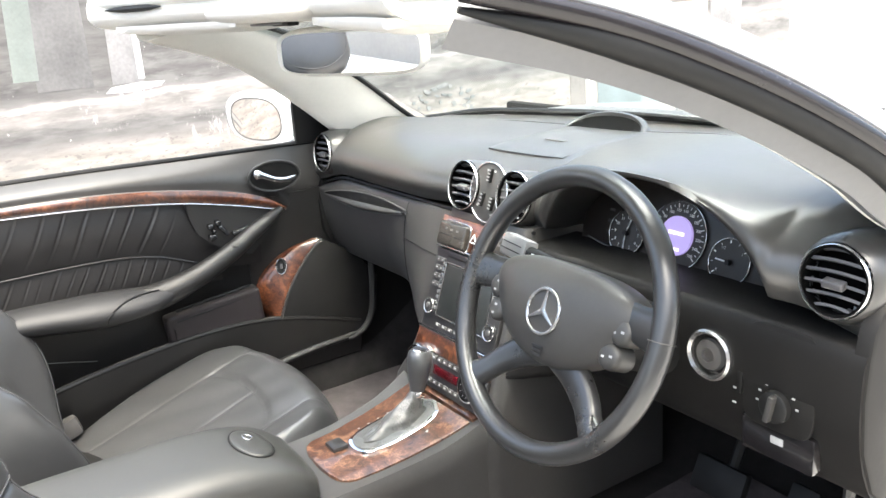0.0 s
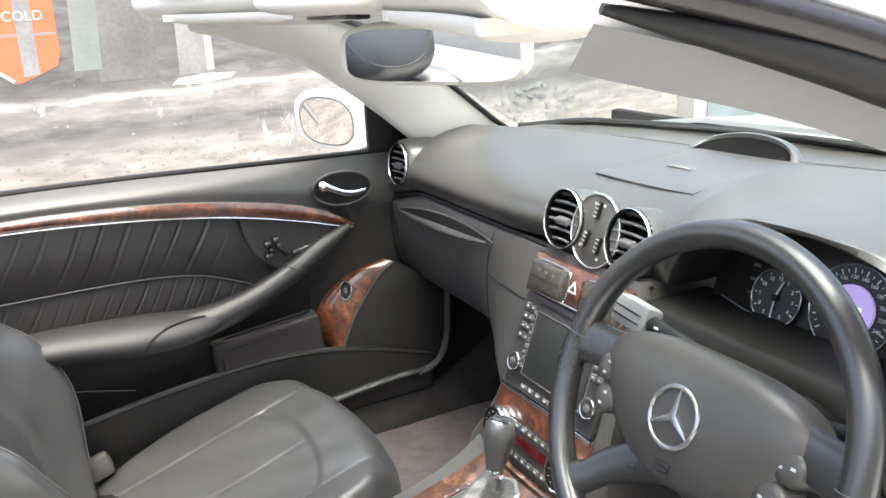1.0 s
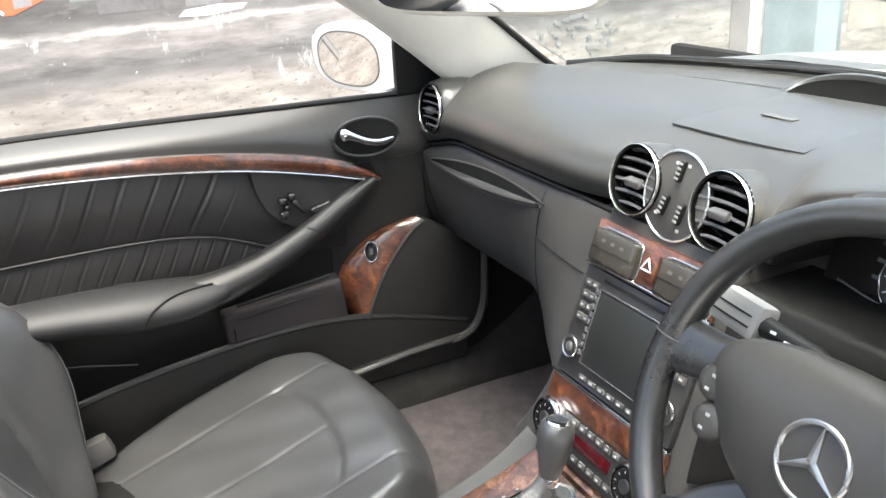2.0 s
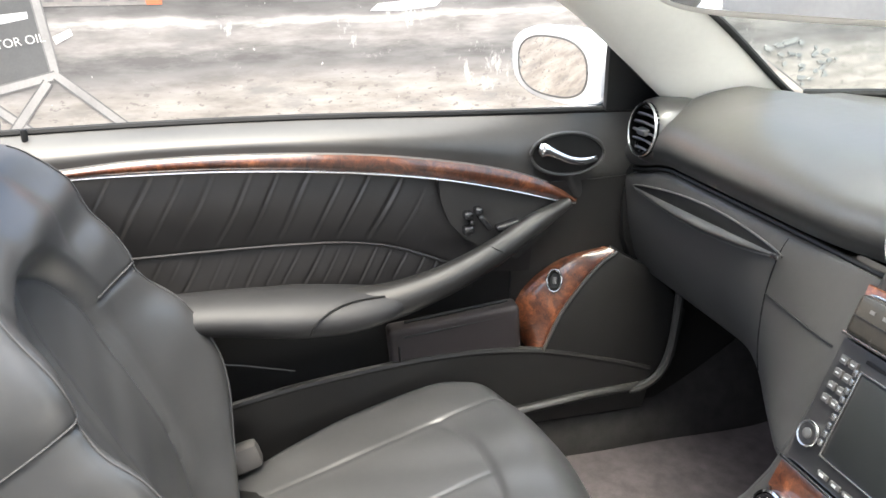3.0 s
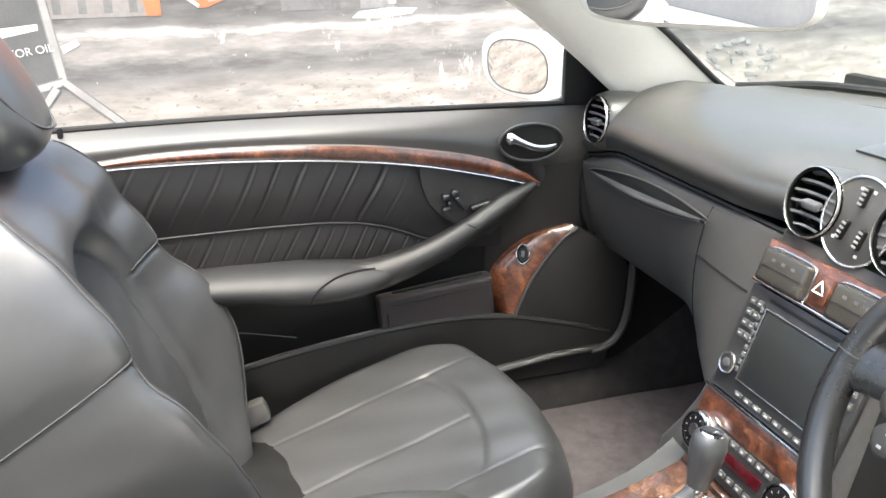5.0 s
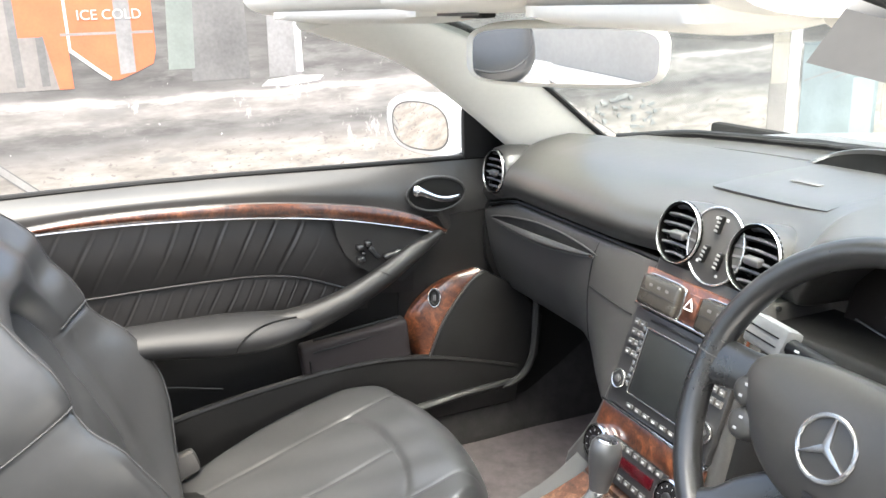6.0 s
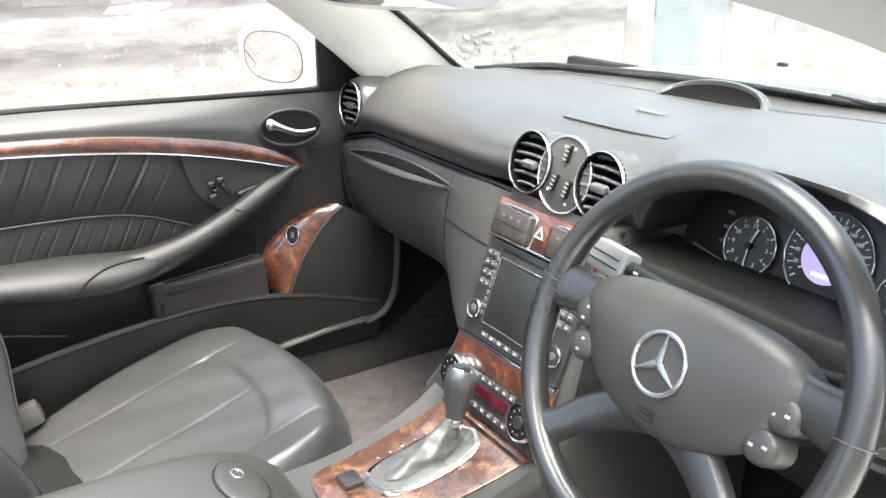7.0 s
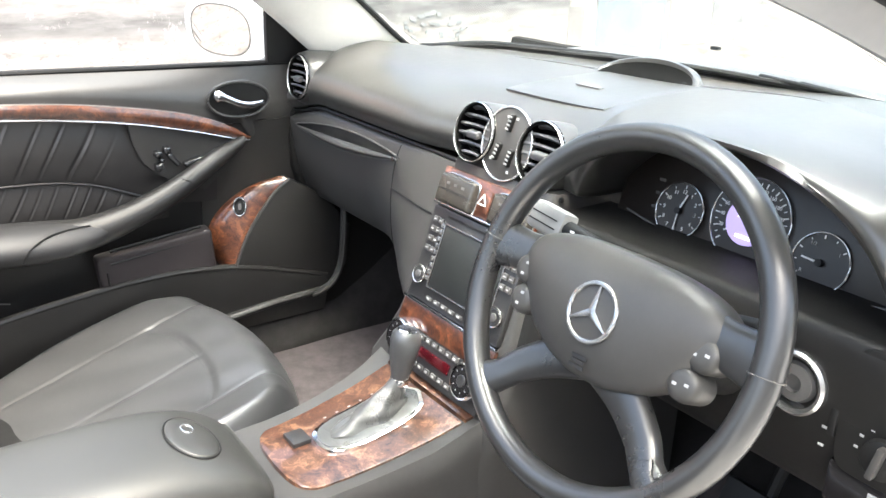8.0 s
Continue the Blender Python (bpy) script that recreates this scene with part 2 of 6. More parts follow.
def ellipse(rx, ry, n=32, power=2.0, cx=0.0, cy=0.0, rot=0.0):
    out = []
    for i in range(n):
        a = 6.28319 * i / n
        c, s = math.cos(a), math.sin(a)
        x = rx * math.copysign(abs(c) ** (2 / power), c)
        y = ry * math.copysign(abs(s) ** (2 / power), s)
        out.append((cx + x * math.cos(rot) - y * math.sin(rot), cy + x * math.sin(rot) + y * math.cos(rot)))
    return out


def thing(name, at, label, category, group="", kind=""):
    ob = new(name)
    ob.empty_display_size = 0.05
    ob.location = at
    return tagged(ob, label, category, group, kind)


def part(name, bm, material, parent=None, label="", sharp=40):
    """Links a bmesh as one mesh object, in world coordinates, under a thing or a part."""
    bmesh.ops.recalc_face_normals(bm, faces=bm.faces)
    me = bpy.data.meshes.new(name)
    bm.to_mesh(me)
    bm.free()
    for p in me.polygons:
        p.use_smooth = True
    me.set_sharp_from_angle(angle=radians(sharp))
    me.materials.append(material)
    ob = new(name, me)
    if parent is not None:
        ob.parent = parent
        base = Matrix.Translation(parent.location)
        if parent.parent is not None:
            base = Matrix.Translation(parent.parent.location) @ parent.matrix_parent_inverse
        ob.matrix_parent_inverse = base.inverted()
    if label:
        ob["label"] = label
    return ob


def solo(name, bm, material, label, category, group="", kind="", sharp=40):
    return tagged(part(name, bm, material, None, "", sharp), label, category, group, kind)


def words(name, body, size, m, material, parent=None, label="", depth=0.0004):
    cu = bpy.data.curves.new(name, "FONT")
    cu.body, cu.size, cu.extrude, cu.align_x, cu.align_y = body, size, depth, "CENTER", "CENTER"
    cu.materials.append(material)
    tmp = bpy.data.objects.new("tmp", cu)
    scene.collection.objects.link(tmp)
    bpy.context.view_layer.update()
    me = bpy.data.meshes.new_from_object(tmp.evaluated_get(bpy.context.evaluated_depsgraph_get()))
    bpy.data.objects.remove(tmp)
    me.transform(m)
    me.name = name
    ob = new(name, me)
    if parent is not None:
        ob.parent = parent
        base = Matrix.Translation(parent.location)
        if parent.parent is not None:
            base = Matrix.Translation(parent.parent.location) @ parent.matrix_parent_inverse
        ob.matrix_parent_inverse = base.inverted()
    if label:
        ob["label"] = label
    return ob


def frame3(o, x, y):
    """A matrix with its origin o, local x and y along the given directions."""
    x, y = Vector(x).normalized(), Vector(y).normalized()
    z = x.cross(y).normalized()
    y = z.cross(x)
    m = Matrix((x, y, z)).transposed().to_4x4()
    m.translation = o
    return m


# ---- ground and painted wall ----
ASPHALT = mat("pale_concrete", (0.48, 0.47, 0.45), 0.9, vary=0.2, scale=3, grain=0.8, grain_scale=120)
ground_bm = grid(lambda u, v: ((u - 0.5) * 400, (v - 0.5) * 400, 0), 2, 2)
solo("ground", ground_bm, ASPHALT, "pale grey concrete ground beside the car", "ground", kind="structure")


def mural_material():
    """Faded paint in long horizontal strokes: smoky top, pale ledge line, grey road band, cream rubble."""
    m = bpy.data.materials.new("faded_street_mural_paint")
    m.use_nodes = True
    nt = m.node_tree
    n, k = nt.nodes, nt.links.new
    b = n["Principled BSDF"]
    b.inputs["Roughness"].default_value = 0.85
    tc = n.new("ShaderNodeTexCoord")

    def math_(op, a, c, d=None):
        q = n.new("ShaderNodeMath")
        q.operation = op
        for i, v in enumerate((a, c, d)):
            if v is None:
                continue
            if isinstance(v, (int, float)):
                q.inputs[i].default_value = v
            else:
                k(v, q.inputs[i])
        return q.outputs[0]

    def noise(scale, stretch, detail, rough):
        mp = n.new("ShaderNodeMapping")
        mp.inputs["Scale"].default_value = (1, 1, stretch)
        k(tc.outputs["Object"], mp.inputs[0])
        q = n.new("ShaderNodeTexNoise")
        q.inputs["Scale"].default_value, q.inputs["Detail"].default_value, q.inputs["Roughness"].default_value = scale, detail, rough
        k(mp.outputs[0], q.inputs["Vector"])
        return q.outputs[0]

    def remap(v, a, c, lo, hi):
        q = n.new("ShaderNodeMapRange")
        for i, x in zip(("From Min", "From Max", "To Min", "To Max"), (a, c, lo, hi)):
            q.inputs[i].default_value = x
        k(v, q.inputs[0])
        return q.outputs[0]

    def blend(f, a, c, kind="MIX"):
        q = n.new("ShaderNodeMixRGB")
        q.blend_type = kind
        for i, v in enumerate((f, a, c)):
            if isinstance(v, (int, float)):
                q.inputs[i].default_value = v
            elif isinstance(v, tuple):
                q.inputs[i].default_value = (*v, 1)
            else:
                k(v, q.inputs[i])
        return q.outputs[0]

    sep = n.new("ShaderNodeSeparateXYZ")
    k(tc.outputs["Object"], sep.inputs[0])
    # height, rising a little towards the front of the car, with a slow wobble
    h = math_("MULTIPLY_ADD", sep.outputs[1], -0.018, sep.outputs[2])
    h = math_("MULTIPLY_ADD", noise(2.2, 3.0, 5, 0.55), 0.07, h)
    h = math_("MULTIPLY_ADD", noise(14, 5.0, 4, 0.6), 0.035, h)
    ramp = n.new("ShaderNodeValToRGB")
    k(remap(h, 0.60, 1.30, 0, 1), ramp.inputs[0])
    bands = [(0.0, (0.54, 0.49, 0.45)), (0.22, (0.60, 0.55, 0.51)), (0.40, (0.52, 0.49, 0.46)), (0.455, (0.38, 0.365, 0.36)), (0.49, (0.25, 0.245, 0.245)), (0.535, (0.27, 0.262, 0.262)),
             (0.575, (0.42, 0.40, 0.39)), (0.625, (0.44, 0.42, 0.41)), (0.645, (0.74, 0.72, 0.70)), (0.665, (0.30, 0.29, 0.29)), (0.70, (0.21, 0.205, 0.205)), (1.0, (0.20, 0.195, 0.195))]
    e = ramp.color_ramp.elements
    e[0].position, e[0].color = bands[0][0], (*bands[0][1], 1)
    e[1].position, e[1].color = bands[-1][0], (*bands[-1][1], 1)
    for pos, c in bands[1:-1]:
        x = e.new(pos)
        x.color = (*c, 1)
    col = blend(1.0, ramp.outputs[0], remap(noise(7, 5.0, 9, 0.62), 0.36, 0.66, 0.68, 1.18), "MULTIPLY")
    col = blend(1.0, col, remap(noise(1.6, 1.6, 3, 0.5), 0.35, 0.65, 0.84, 1.1), "MULTIPLY")
    # small dark dashes of rubble in the pale band
    low = remap(h, 0.90, 0.96, 1, 0)
    col = blend(math_("MULTIPLY", remap(noise(38, 2.2, 3, 0.6), 0.60, 0.66, 0, 0.8), low), col, (0.26, 0.24, 0.235))
    # grey smears and white splashes
    col = blend(remap(noise(5.0, 4.0, 6, 0.62), 0.54, 0.66, 0, 0.7), col, (0.30, 0.295, 0.295))
    col = blend(remap(noise(11.0, 1.4, 10, 0.78), 0.60, 0.72, 0, 0.6), col, (0.70, 0.68, 0.66))
    # white splashes of paint at a few places along the wall
    drops = noise(42.0, 0.45, 4, 0.65)
    for cy, cz, sy, sz in ((0.04, 0.86, 0.09, 0.07), (-0.16, 0.995, 0.09, 0.035), (-0.33, 0.955, 0.03, 0.04), (-0.62, 0.955, 0.03, 0.035), (0.3, 0.92, 0.12, 0.05)):
        dy = math_("DIVIDE", math_("SUBTRACT", sep.outputs[1], cy), sy)
        dz = math_("DIVIDE", math_("SUBTRACT", sep.outputs[2], cz), sz)
        near = math_("SUBTRACT", 1.0, math_("ADD", math_("MULTIPLY", dy, dy), math_("MULTIPLY", dz, dz)))
        near = remap(near, -0.6, 1.0, 0, 0.22)
        col = blend(remap(math_("ADD", drops, near), 0.70, 0.82, 0, 0.75), col, (0.80, 0.79, 0.78))
    col = blend(1.0, col, (0.655, 0.642, 0.625), "MULTIPLY")
    k(col, b.inputs["Base Color"])
    bump = n.new("ShaderNodeBump")
    bump.inputs["Strength"].default_value, bump.inputs["Distance"].default_value = 0.25, 0.002
    k(noise(30, 1.0, 5, 0.6), bump.inputs["Height"])
    k(bump.outputs[0], b.inputs["Normal"])
    return m


WALLX = -1.6
wall = solo("wall_west", rbox(0.22, 7.05, 1.42, 0.01, pose(WALLX - 0.11, -0.375, 0.71)), mural_material(),
            "rendered wall painted with a faded grey street mural", "wall", kind="structure")

PLAIN = mat("plain_render", (0.42, 0.4, 0.37), 0.9, vary=0.12, scale=2, grain=0.4, grain_scale=60)
# added wall, out of direct view, closing the driver's side
solo("wall_east", rbox(0.22, 8.0, 2.4, 0.01, pose(3.6, -3.2, 1.2)), PLAIN, "plain rendered wall added on the unseen side of the yard", "wall", kind="structure")
# painted figures of the mural, a thin paint layer on the wall
P_ORANGE = mat("orange_paint", (0.52, 0.145, 0.07), 0.8, vary=0.18, scale=10)
P_DARK = mat("dark_grey_paint", (0.155, 0.15, 0.148), 0.85, vary=0.35, scale=7)
P_GREEN = mat("grey_green_paint", (0.20, 0.222, 0.205), 0.85, vary=0.2, scale=9)
P_GREY = mat("mid_grey_paint", (0.225, 0.218, 0.218), 0.85, vary=0.35, scale=7)
P_PALE = mat("pale_paint", (0.56, 0.545, 0.53), 0.85, vary=0.1, scale=9)
P_LEG = mat("light_grey_paint", (0.29, 0.28, 0.27), 0.85, vary=0.2, scale=12)
P_BLUE = mat("pale_blue_paint", (0.205, 0.24, 0.25), 0.85, vary=0.25, scale=7)
P_SAND = mat("sand_paint", (0.34, 0.31, 0.27), 0.85, vary=0.2, scale=7)
P_TAUPE = mat("taupe_paint", (0.23, 0.212, 0.20), 0.85, vary=0.25, scale=7)
P_SKY = mat("sky_blue_paint", (0.30, 0.35, 0.365), 0.85, vary=0.15, scale=9)
P_CREAM = mat("cream_paint", (0.42, 0.40, 0.31), 0.85, vary=0.15, scale=9)
P_SIGN = mat("sign_black_paint", (0.1, 0.1, 0.1), 0.85, vary=0.2, scale=14)
# local x runs along the wall towards the front of the car, y up, z off the wall
MW = frame3((WALLX, 0, 0), (0, 1, 0), (0, 0, 1))
layer = [0]


def paint(name, outline, material):
    layer[0] += 1
    return part(name, prism(outline, 0.0006 + 0.00004 * layer[0], MW), material, wall)


def rect(y0, z0, y1, z1, lean=0.0):
    return [(y0, z0), (y1, z0), (y1 + lean, z1), (y0 + lean, z1)]


paint("painted_doorway", rect(-0.46, 1.03, -0.30, 1.41), P_DARK)
paint("painted_green_post", rect(-0.52, 1.065, -0.45, 1.41, 0.02), P_GREEN)
paint("painted_post", rect(-0.245, 1.03, -0.15, 1.41, 0.01), P_GREY)
paint("painted_post_light", rect(-0.165, 1.04, -0.145, 1.41, 0.0), P_PALE)
paint("painted_plinth", [(-0.27, 1.005), (-0.2, 1.002), (-0.10, 1.012), (-0.085, 1.026), (-0.16, 1.030), (-0.25, 1.022)], P_PALE)
paint("painted_truck_side", rect(-1.35, 1.03, -0.78, 1.41, 0.0), P_TAUPE)
for i in range(9):
    paint("painted_slat", rect(-1.32 + i * 0.06, 1.04, -1.30 + i * 0.06, 1.3), P_DARK)
paint("painted_truck_front", [(-0.765, 1.125), (-0.70, 1.068), (-0.672, 1.046), (-0.65, 1.046), (-0.60, 1.066), (-0.558, 1.085), (-0.548, 1.12), (-0.545, 1.41), (-0.765, 1.41)], P_ORANGE)
paint("painted_edge_light", [(-0.765, 1.125), (-0.70, 1.068), (-0.672, 1.046), (-0.668, 1.054), (-0.70, 1.08), (-0.758, 1.132), (-0.758, 1.41), (-0.765, 1.41)], P_PALE)
paint("painted_truck_panel", [(-0.88, 1.165), (-0.83, 1.165), (-0.80, 1.172), (-0.80, 1.41), (-0.88, 1.41)], P_ORANGE)
paint("painted_truck_wing", [(-0.80, 1.03), (-0.765, 1.03), (-0.765, 1.41), (-0.86, 1.41)], P_ORANGE)
paint("painted_gap", rect(-0.78, 1.165, -0.55, 1.172), P_TAUPE)
paint("painted_gap", [(-0.645, 1.06), (-0.605, 1.065), (-0.60, 1.41), (-0.64, 1.41)], P_GREY)
words("painted_words", "ICE COLD", 0.036, MW @ Matrix.Translation((-0.655, 1.215, 0.0026)), P_PALE, wall)
# barricade sign painted on the wall
paint("painted_sign_panel", [(-1.19, 0.83), (-1.03, 0.87), (-1.055, 1.2), (-1.2, 1.2)], P_SIGN)
paint("painted_sign_bar", [(-1.165, 0.985), (-1.06, 1.005), (-1.06, 1.02), (-1.165, 1.01)], P_PALE)
words("painted_words", "MOTOR OIL", 0.028, MW @ pose(-1.107, 0.951, 0.0026, 0, 0, 8), P_PALE, wall)
paint("painted_sign_bar", [(-1.01, 0.945), (-0.97, 0.965), (-0.975, 0.98), (-1.015, 0.963)], P_PALE)
for a, c in [((-1.2, 1.2), (-1.185, 0.83)), ((-1.055, 1.2), (-1.02, 0.87)), ((-1.19, 0.835), (-1.02, 0.875)), ((-1.02, 0.875), (-0.83, 0.70)), ((-1.19, 0.83), (-1.0, 0.66)), ((-1.04, 0.86), (-1.2, 0.66))]:
    A, C = Vector(a), Vector(c)
    for half, tone in ((0.012, P_DARK), (0.0085, P_LEG)):
        d = (C - A).normalized() * half
        q = Vector((-d.y, d.x))
        paint("painted_sign_leg", [A - q, C - q, C + q, A + q], tone)
# drums and posts further along the wall
paint("painted_column", rect(1.63, 0.6, 1.715, 0.90), P_TAUPE)
paint("painted_column", rect(1.635, 0.90, 1.715, 1.41), P_SAND)
paint("painted_column_light", rect(1.72, 0.6, 1.775, 1.41), P_PALE)
paint("painted_drum", rect(1.79, 0.62, 2.20, 1.05), P_BLUE)
paint("painted_drum_light", rect(2.06, 0.62, 2.18, 0.90), P_SKY)
paint("painted_drum", rect(2.23, 0.72, 2.50, 1.12), P_SAND)
paint("painted_drum_light", rect(2.42, 0.76, 2.49, 1.12), P_CREAM)
paint("painted_drum", rect(2.52, 0.80, 2.75, 1.2), P_GREY)
for i in range(8):
    y = 1.80 + 0.05 * i
    paint("painted_stroke", [(y, 0.90 + 0.012 * (i % 3)), (y + 0.16, 0.935 + 0.010 * (i % 2)), (y + 0.16, 0.943 + 0.010 * (i % 2)), (y, 0.906 + 0.012 * (i % 3))], P_GREY)
P_STONE = mat("stone_grey_paint", (0.235, 0.24, 0.235), 0.85, vary=0.35, scale=30)
for i in range(34):
    a, r = random.uniform(0, 6.28), random.uniform(0, 1) ** 0.6
    paint("painted_rubble", ellipse(random.uniform(0.006, 0.018), random.uniform(0.003, 0.009), 6, 2.0, 0.98 + 0.16 * r * math.cos(a), 0.83 + 0.07 * r * math.sin(a), random.uniform(-0.4, 0.4)), P_STONE)

# ---- car floor, sills and firewall ----
car = thing("car_floor", (0, 0, 0.2), "carpeted floor pan and sills of the silver convertible", "car floor", kind="structure")


def floor_f(u, v):
    x = -0.66 + 1.32 * u
    y = -1.4 + 1.95 * v
    z = 0.27 + 0.20 * step(0.28, 0.60, y)
    return x, y, z


part("carpet", shell(floor_f, 16, 26, -0.03), CARPETBLACK, car, "black floor carpet")
for s in (-1, 1):
    def side_f(u, v, s=s):
        y = -1.4 + 1.98 * u
        z = 0.26 + 0.10 * v + 0.12 * step(0.06, 0.3, y) * v
        return s * (0.652 + 0.03 * v ** 2), y, z
    part("sill_carpet", shell(side_f, 24, 6, 0.01 * s), CARPETBLACK, car)
    part("sill_trim", tube([(s * 0.657, -1.15, 0.312), (s * 0.657, -0.6, 0.358), (s * 0.657, -0.186, 0.394), (s * 0.657, -0.077, 0.406), (s * 0.655, 0.03, 0.412)], 0.009, 10, flat=1.3), DOOR_PANEL, car, "black plastic sill cover")
    part("kick_panel", rbox(0.035, 0.56 - 0.13 * (s > 0), 0.36, 0.012, pose(s * 0.7, 0.29 + 0.065 * (s > 0), 0.43)), KNEE, car, "kick panel, colour darkened for shade")
    part("door_seal", tube(cr([(s * 0.651, 0.012, 0.407), (s * 0.647, 0.030, 0.411), (s * 0.645, 0.060, 0.428), (s * 0.644, 0.080, 0.464), (s * 0.643, 0.088, 0.525), (s * 0.643, 0.092, 0.62)], 18), 0.008, 8), PLASTIC, car, "charcoal rubber door seal")
part("firewall", rbox(1.4, 0.03, 0.75, 0.01, pose(0, 0.6, 0.56)), CARPETBLACK, car)
# rear bench and boot, added behind the camera; they block light from behind
rear = thing("bench_seat", (0, -1.5, 0.3), "black leather rear bench seat, added out of view", "car seat")
part("bench_cushion", rbox(1.06, 0.34, 0.16, 0.05, pose(0, -1.36, 0.40, 8), 4), LEATHER, rear)
for s in (-1, 1):
    part("bench_backrest", rbox(0.52, 0.14, 0.52, 0.05, pose(s * 0.27, -1.60, 0.66, -14), 4), LEATHER, rear)
body = thing("convertible_car", (0, -2.2, 0.3), "silver convertible bodywork with a closed boot lid, added out of view", "car")
part("tonneau_cover", shell(lambda u, v: (-0.74 + 1.48 * u, -1.66 - 1.0 * v, 0.925 + 0.03 * math.sin(math.pi * u) - 0.03 * v * v), 20, 14, -0.02), SILVER, body, "silver boot lid")
part("tail", rbox(1.5, 0.08, 0.55, 0.03, pose(0, -2.68, 0.62), 3), SILVER, body)
for s in (-1, 1):
    part("rear_wing", rbox(0.08, 1.5, 0.55, 0.03, pose(s * 0.75, -1.95, 0.63), 3), SILVER, body)
    part("side_lining", rbox(0.05, 0.55, 0.5, 0.02, pose(s * 0.68, -1.42, 0.62)), ARMREST, body)
part("rear_bulkhead", rbox(1.4, 0.05, 0.65, 0.03, pose(0, -1.45, 0.55)), CARPETBLACK, car)


def mat_bm(x0, x1):
    """A carpet mat with rounded corners and a bound edge, lying on the floor pan."""
    def f(u, v):
        y = -0.32 + 0.68 * v
        inset = 0.03 * max(0.0, abs(2 * v - 1) - 0.86) / 0.14
        x = x0 + (x1 - x0) * u
        x += inset * (1 if u < 0.5 else -1) * (1 if u in (0, 1) else 0)
        return x, y, 0.281 + 0.20 * step(0.28, 0.60, y) + 0.004 * (0.25 - (u - 0.5) ** 2) + 0.0012 * math.sin(40 * x + 23 * y)
    return shell(f, 24, 34, 0.009)


solo("floor_mat", mat_bm(-0.645, -0.19), CARPET, "brown-grey carpet floor mat on the passenger side", "floor mat", "floor mats")
solo("floor_mat", mat_bm(0.19, 0.645), CARPET, "brown-grey carpet floor mat under the pedals", "floor mat", "floor mats")

# ---- dashboard ----
dash = thing("dashboard", (0, 0.2, 0.55), "charcoal soft-touch dashboard with walnut trim and round vents", "dashboard")


def top_z(x):
    return 0.953 + 0.026 * math.exp(-((x - 0.35) / 0.20) ** 2) - 0.075 * step(0.60, 0.74, abs(x))


def rear_y(x):
    return 0.30 - 0.42 * x * x


def wind_y(x):
    return 0.52 - 0.52 * x * x


def lip_z(x):
    base = 0.848 - 0.03 * step(0.55, 0.72, abs(x))
    a = 1 - ((x - 0.352) / 0.222) ** 2
    if a > 0:
        base = max(base, 0.815 + 0.152 * a ** 0.48)
    return base


def pad_profile(x):
    zt, zl, yr, yw = top_z(x), lip_z(x), rear_y(x), wind_y(x)
    h = zt - zl
    q = min(1, h / 0.1)
    pts = [(0.16, zl - 0.012), (0.05, zl - 0.01), (0.006, zl - 0.004), (-0.004, zl + 0.006), (-0.013 * q, zl + 0.28 * h), (0.004, zl + 0.58 * h), (min(0.055, yr * 0.38), zl + 0.85 * h), (min(0.13, yr * 0.68), zl + 0.98 * h),
           (yr * 0.97, zt + 0.004), (yr + 0.006, zt + 0.001), (yr + 0.014, zt - 0.012), (yw, zt - 0.016)]
    return pts


def pad_z(x, y):
    """Height of the pad's top at a place between its rounded front and the rear edge."""
    c = [p for p in cr([(a, b, 0) for a, b in pad_profile(x)], 56)[20:]]
    return lerp([p.x for p in c], [p.y for p in c], y)


def pad_f(u, v):
    x = -0.70 + 1.40 * u
    pts = pad_profile(x)
    p = cr([(a, b, 0) for a, b in pts], 56)[round(v * 55)]
    back = (0.026 * math.exp(-(x / 0.17) ** 4) + 0.024 * step(0.55, 0.62, x)) * (1 - step(0.93, 0.96, p.y))
    return x, p.x + (back if p.x < 0.1 else 0), p.y


VENTS = [(-0.634, 0.890, 0.043), (0.655, 0.888, 0.043), (-0.072, 0.893, 0.0445), (0.075, 0.893, 0.0445)]
pad_bm = shell(pad_f, 300, 55, -0.004)
cut = [f for f in pad_bm.faces if f.calc_center_median().y < 0.035 and any(math.hypot(f.calc_center_median().x - x, f.calc_center_median().z - z) < R * 0.88 for x, z, R in VENTS)]
bmesh.ops.delete(pad_bm, geom=cut, context="FACES")
part("upper_pad", pad_bm, PAD, dash, "charcoal padded dashboard top", 60)


def stack_y(z):
    return -0.022 - (0.81 - z) * 0.357


def lower_f(u, v):
    x = -0.705 + 0.60 * u
    k2 = step(-0.40, -0.11, x)
    pts = [(0.02, lip_z(x) - 0.012), (0.0, lip_z(x) - 0.02), (-0.006, 0.79), (0.006, 0.71), (0.028, 0.645), (0.055, 0.622), (0.16, 0.61), (0.5, 0.60)]
    p = cr([(a, b, 0) for a, b in pts], 30)[round(v * 29)]
    y = p.x
    if p.x < 0.1:
        y = p.x * (1 - k2) + (stack_y(p.y) + 0.012) * k2
    return x, y, p.y


part("lower_panel", shell(lower_f, 60, 29, 0.006), PLASTIC, dash, "charcoal plastic glovebox panel", 50)


def lower_r(u, v):
    x = 0.105 + 0.60 * u
    pts = [(0.10, 0.822), (0.02, 0.82), (-0.006, 0.812), (-0.012, 0.76), (-0.004, 0.69), (0.024, 0.625), (0.06, 0.605), (0.16, 0.60), (0.5, 0.59)]
    p = cr([(a, b, 0) for a, b in pts], 30)[round(v * 29)]
    k2 = 1 - step(0.12, 0.24, x)
    y = p.x
    if p.x < 0.08:
        y = p.x * (1 - k2) + (stack_y(p.y) + 0.012) * k2
    return x, y, p.y


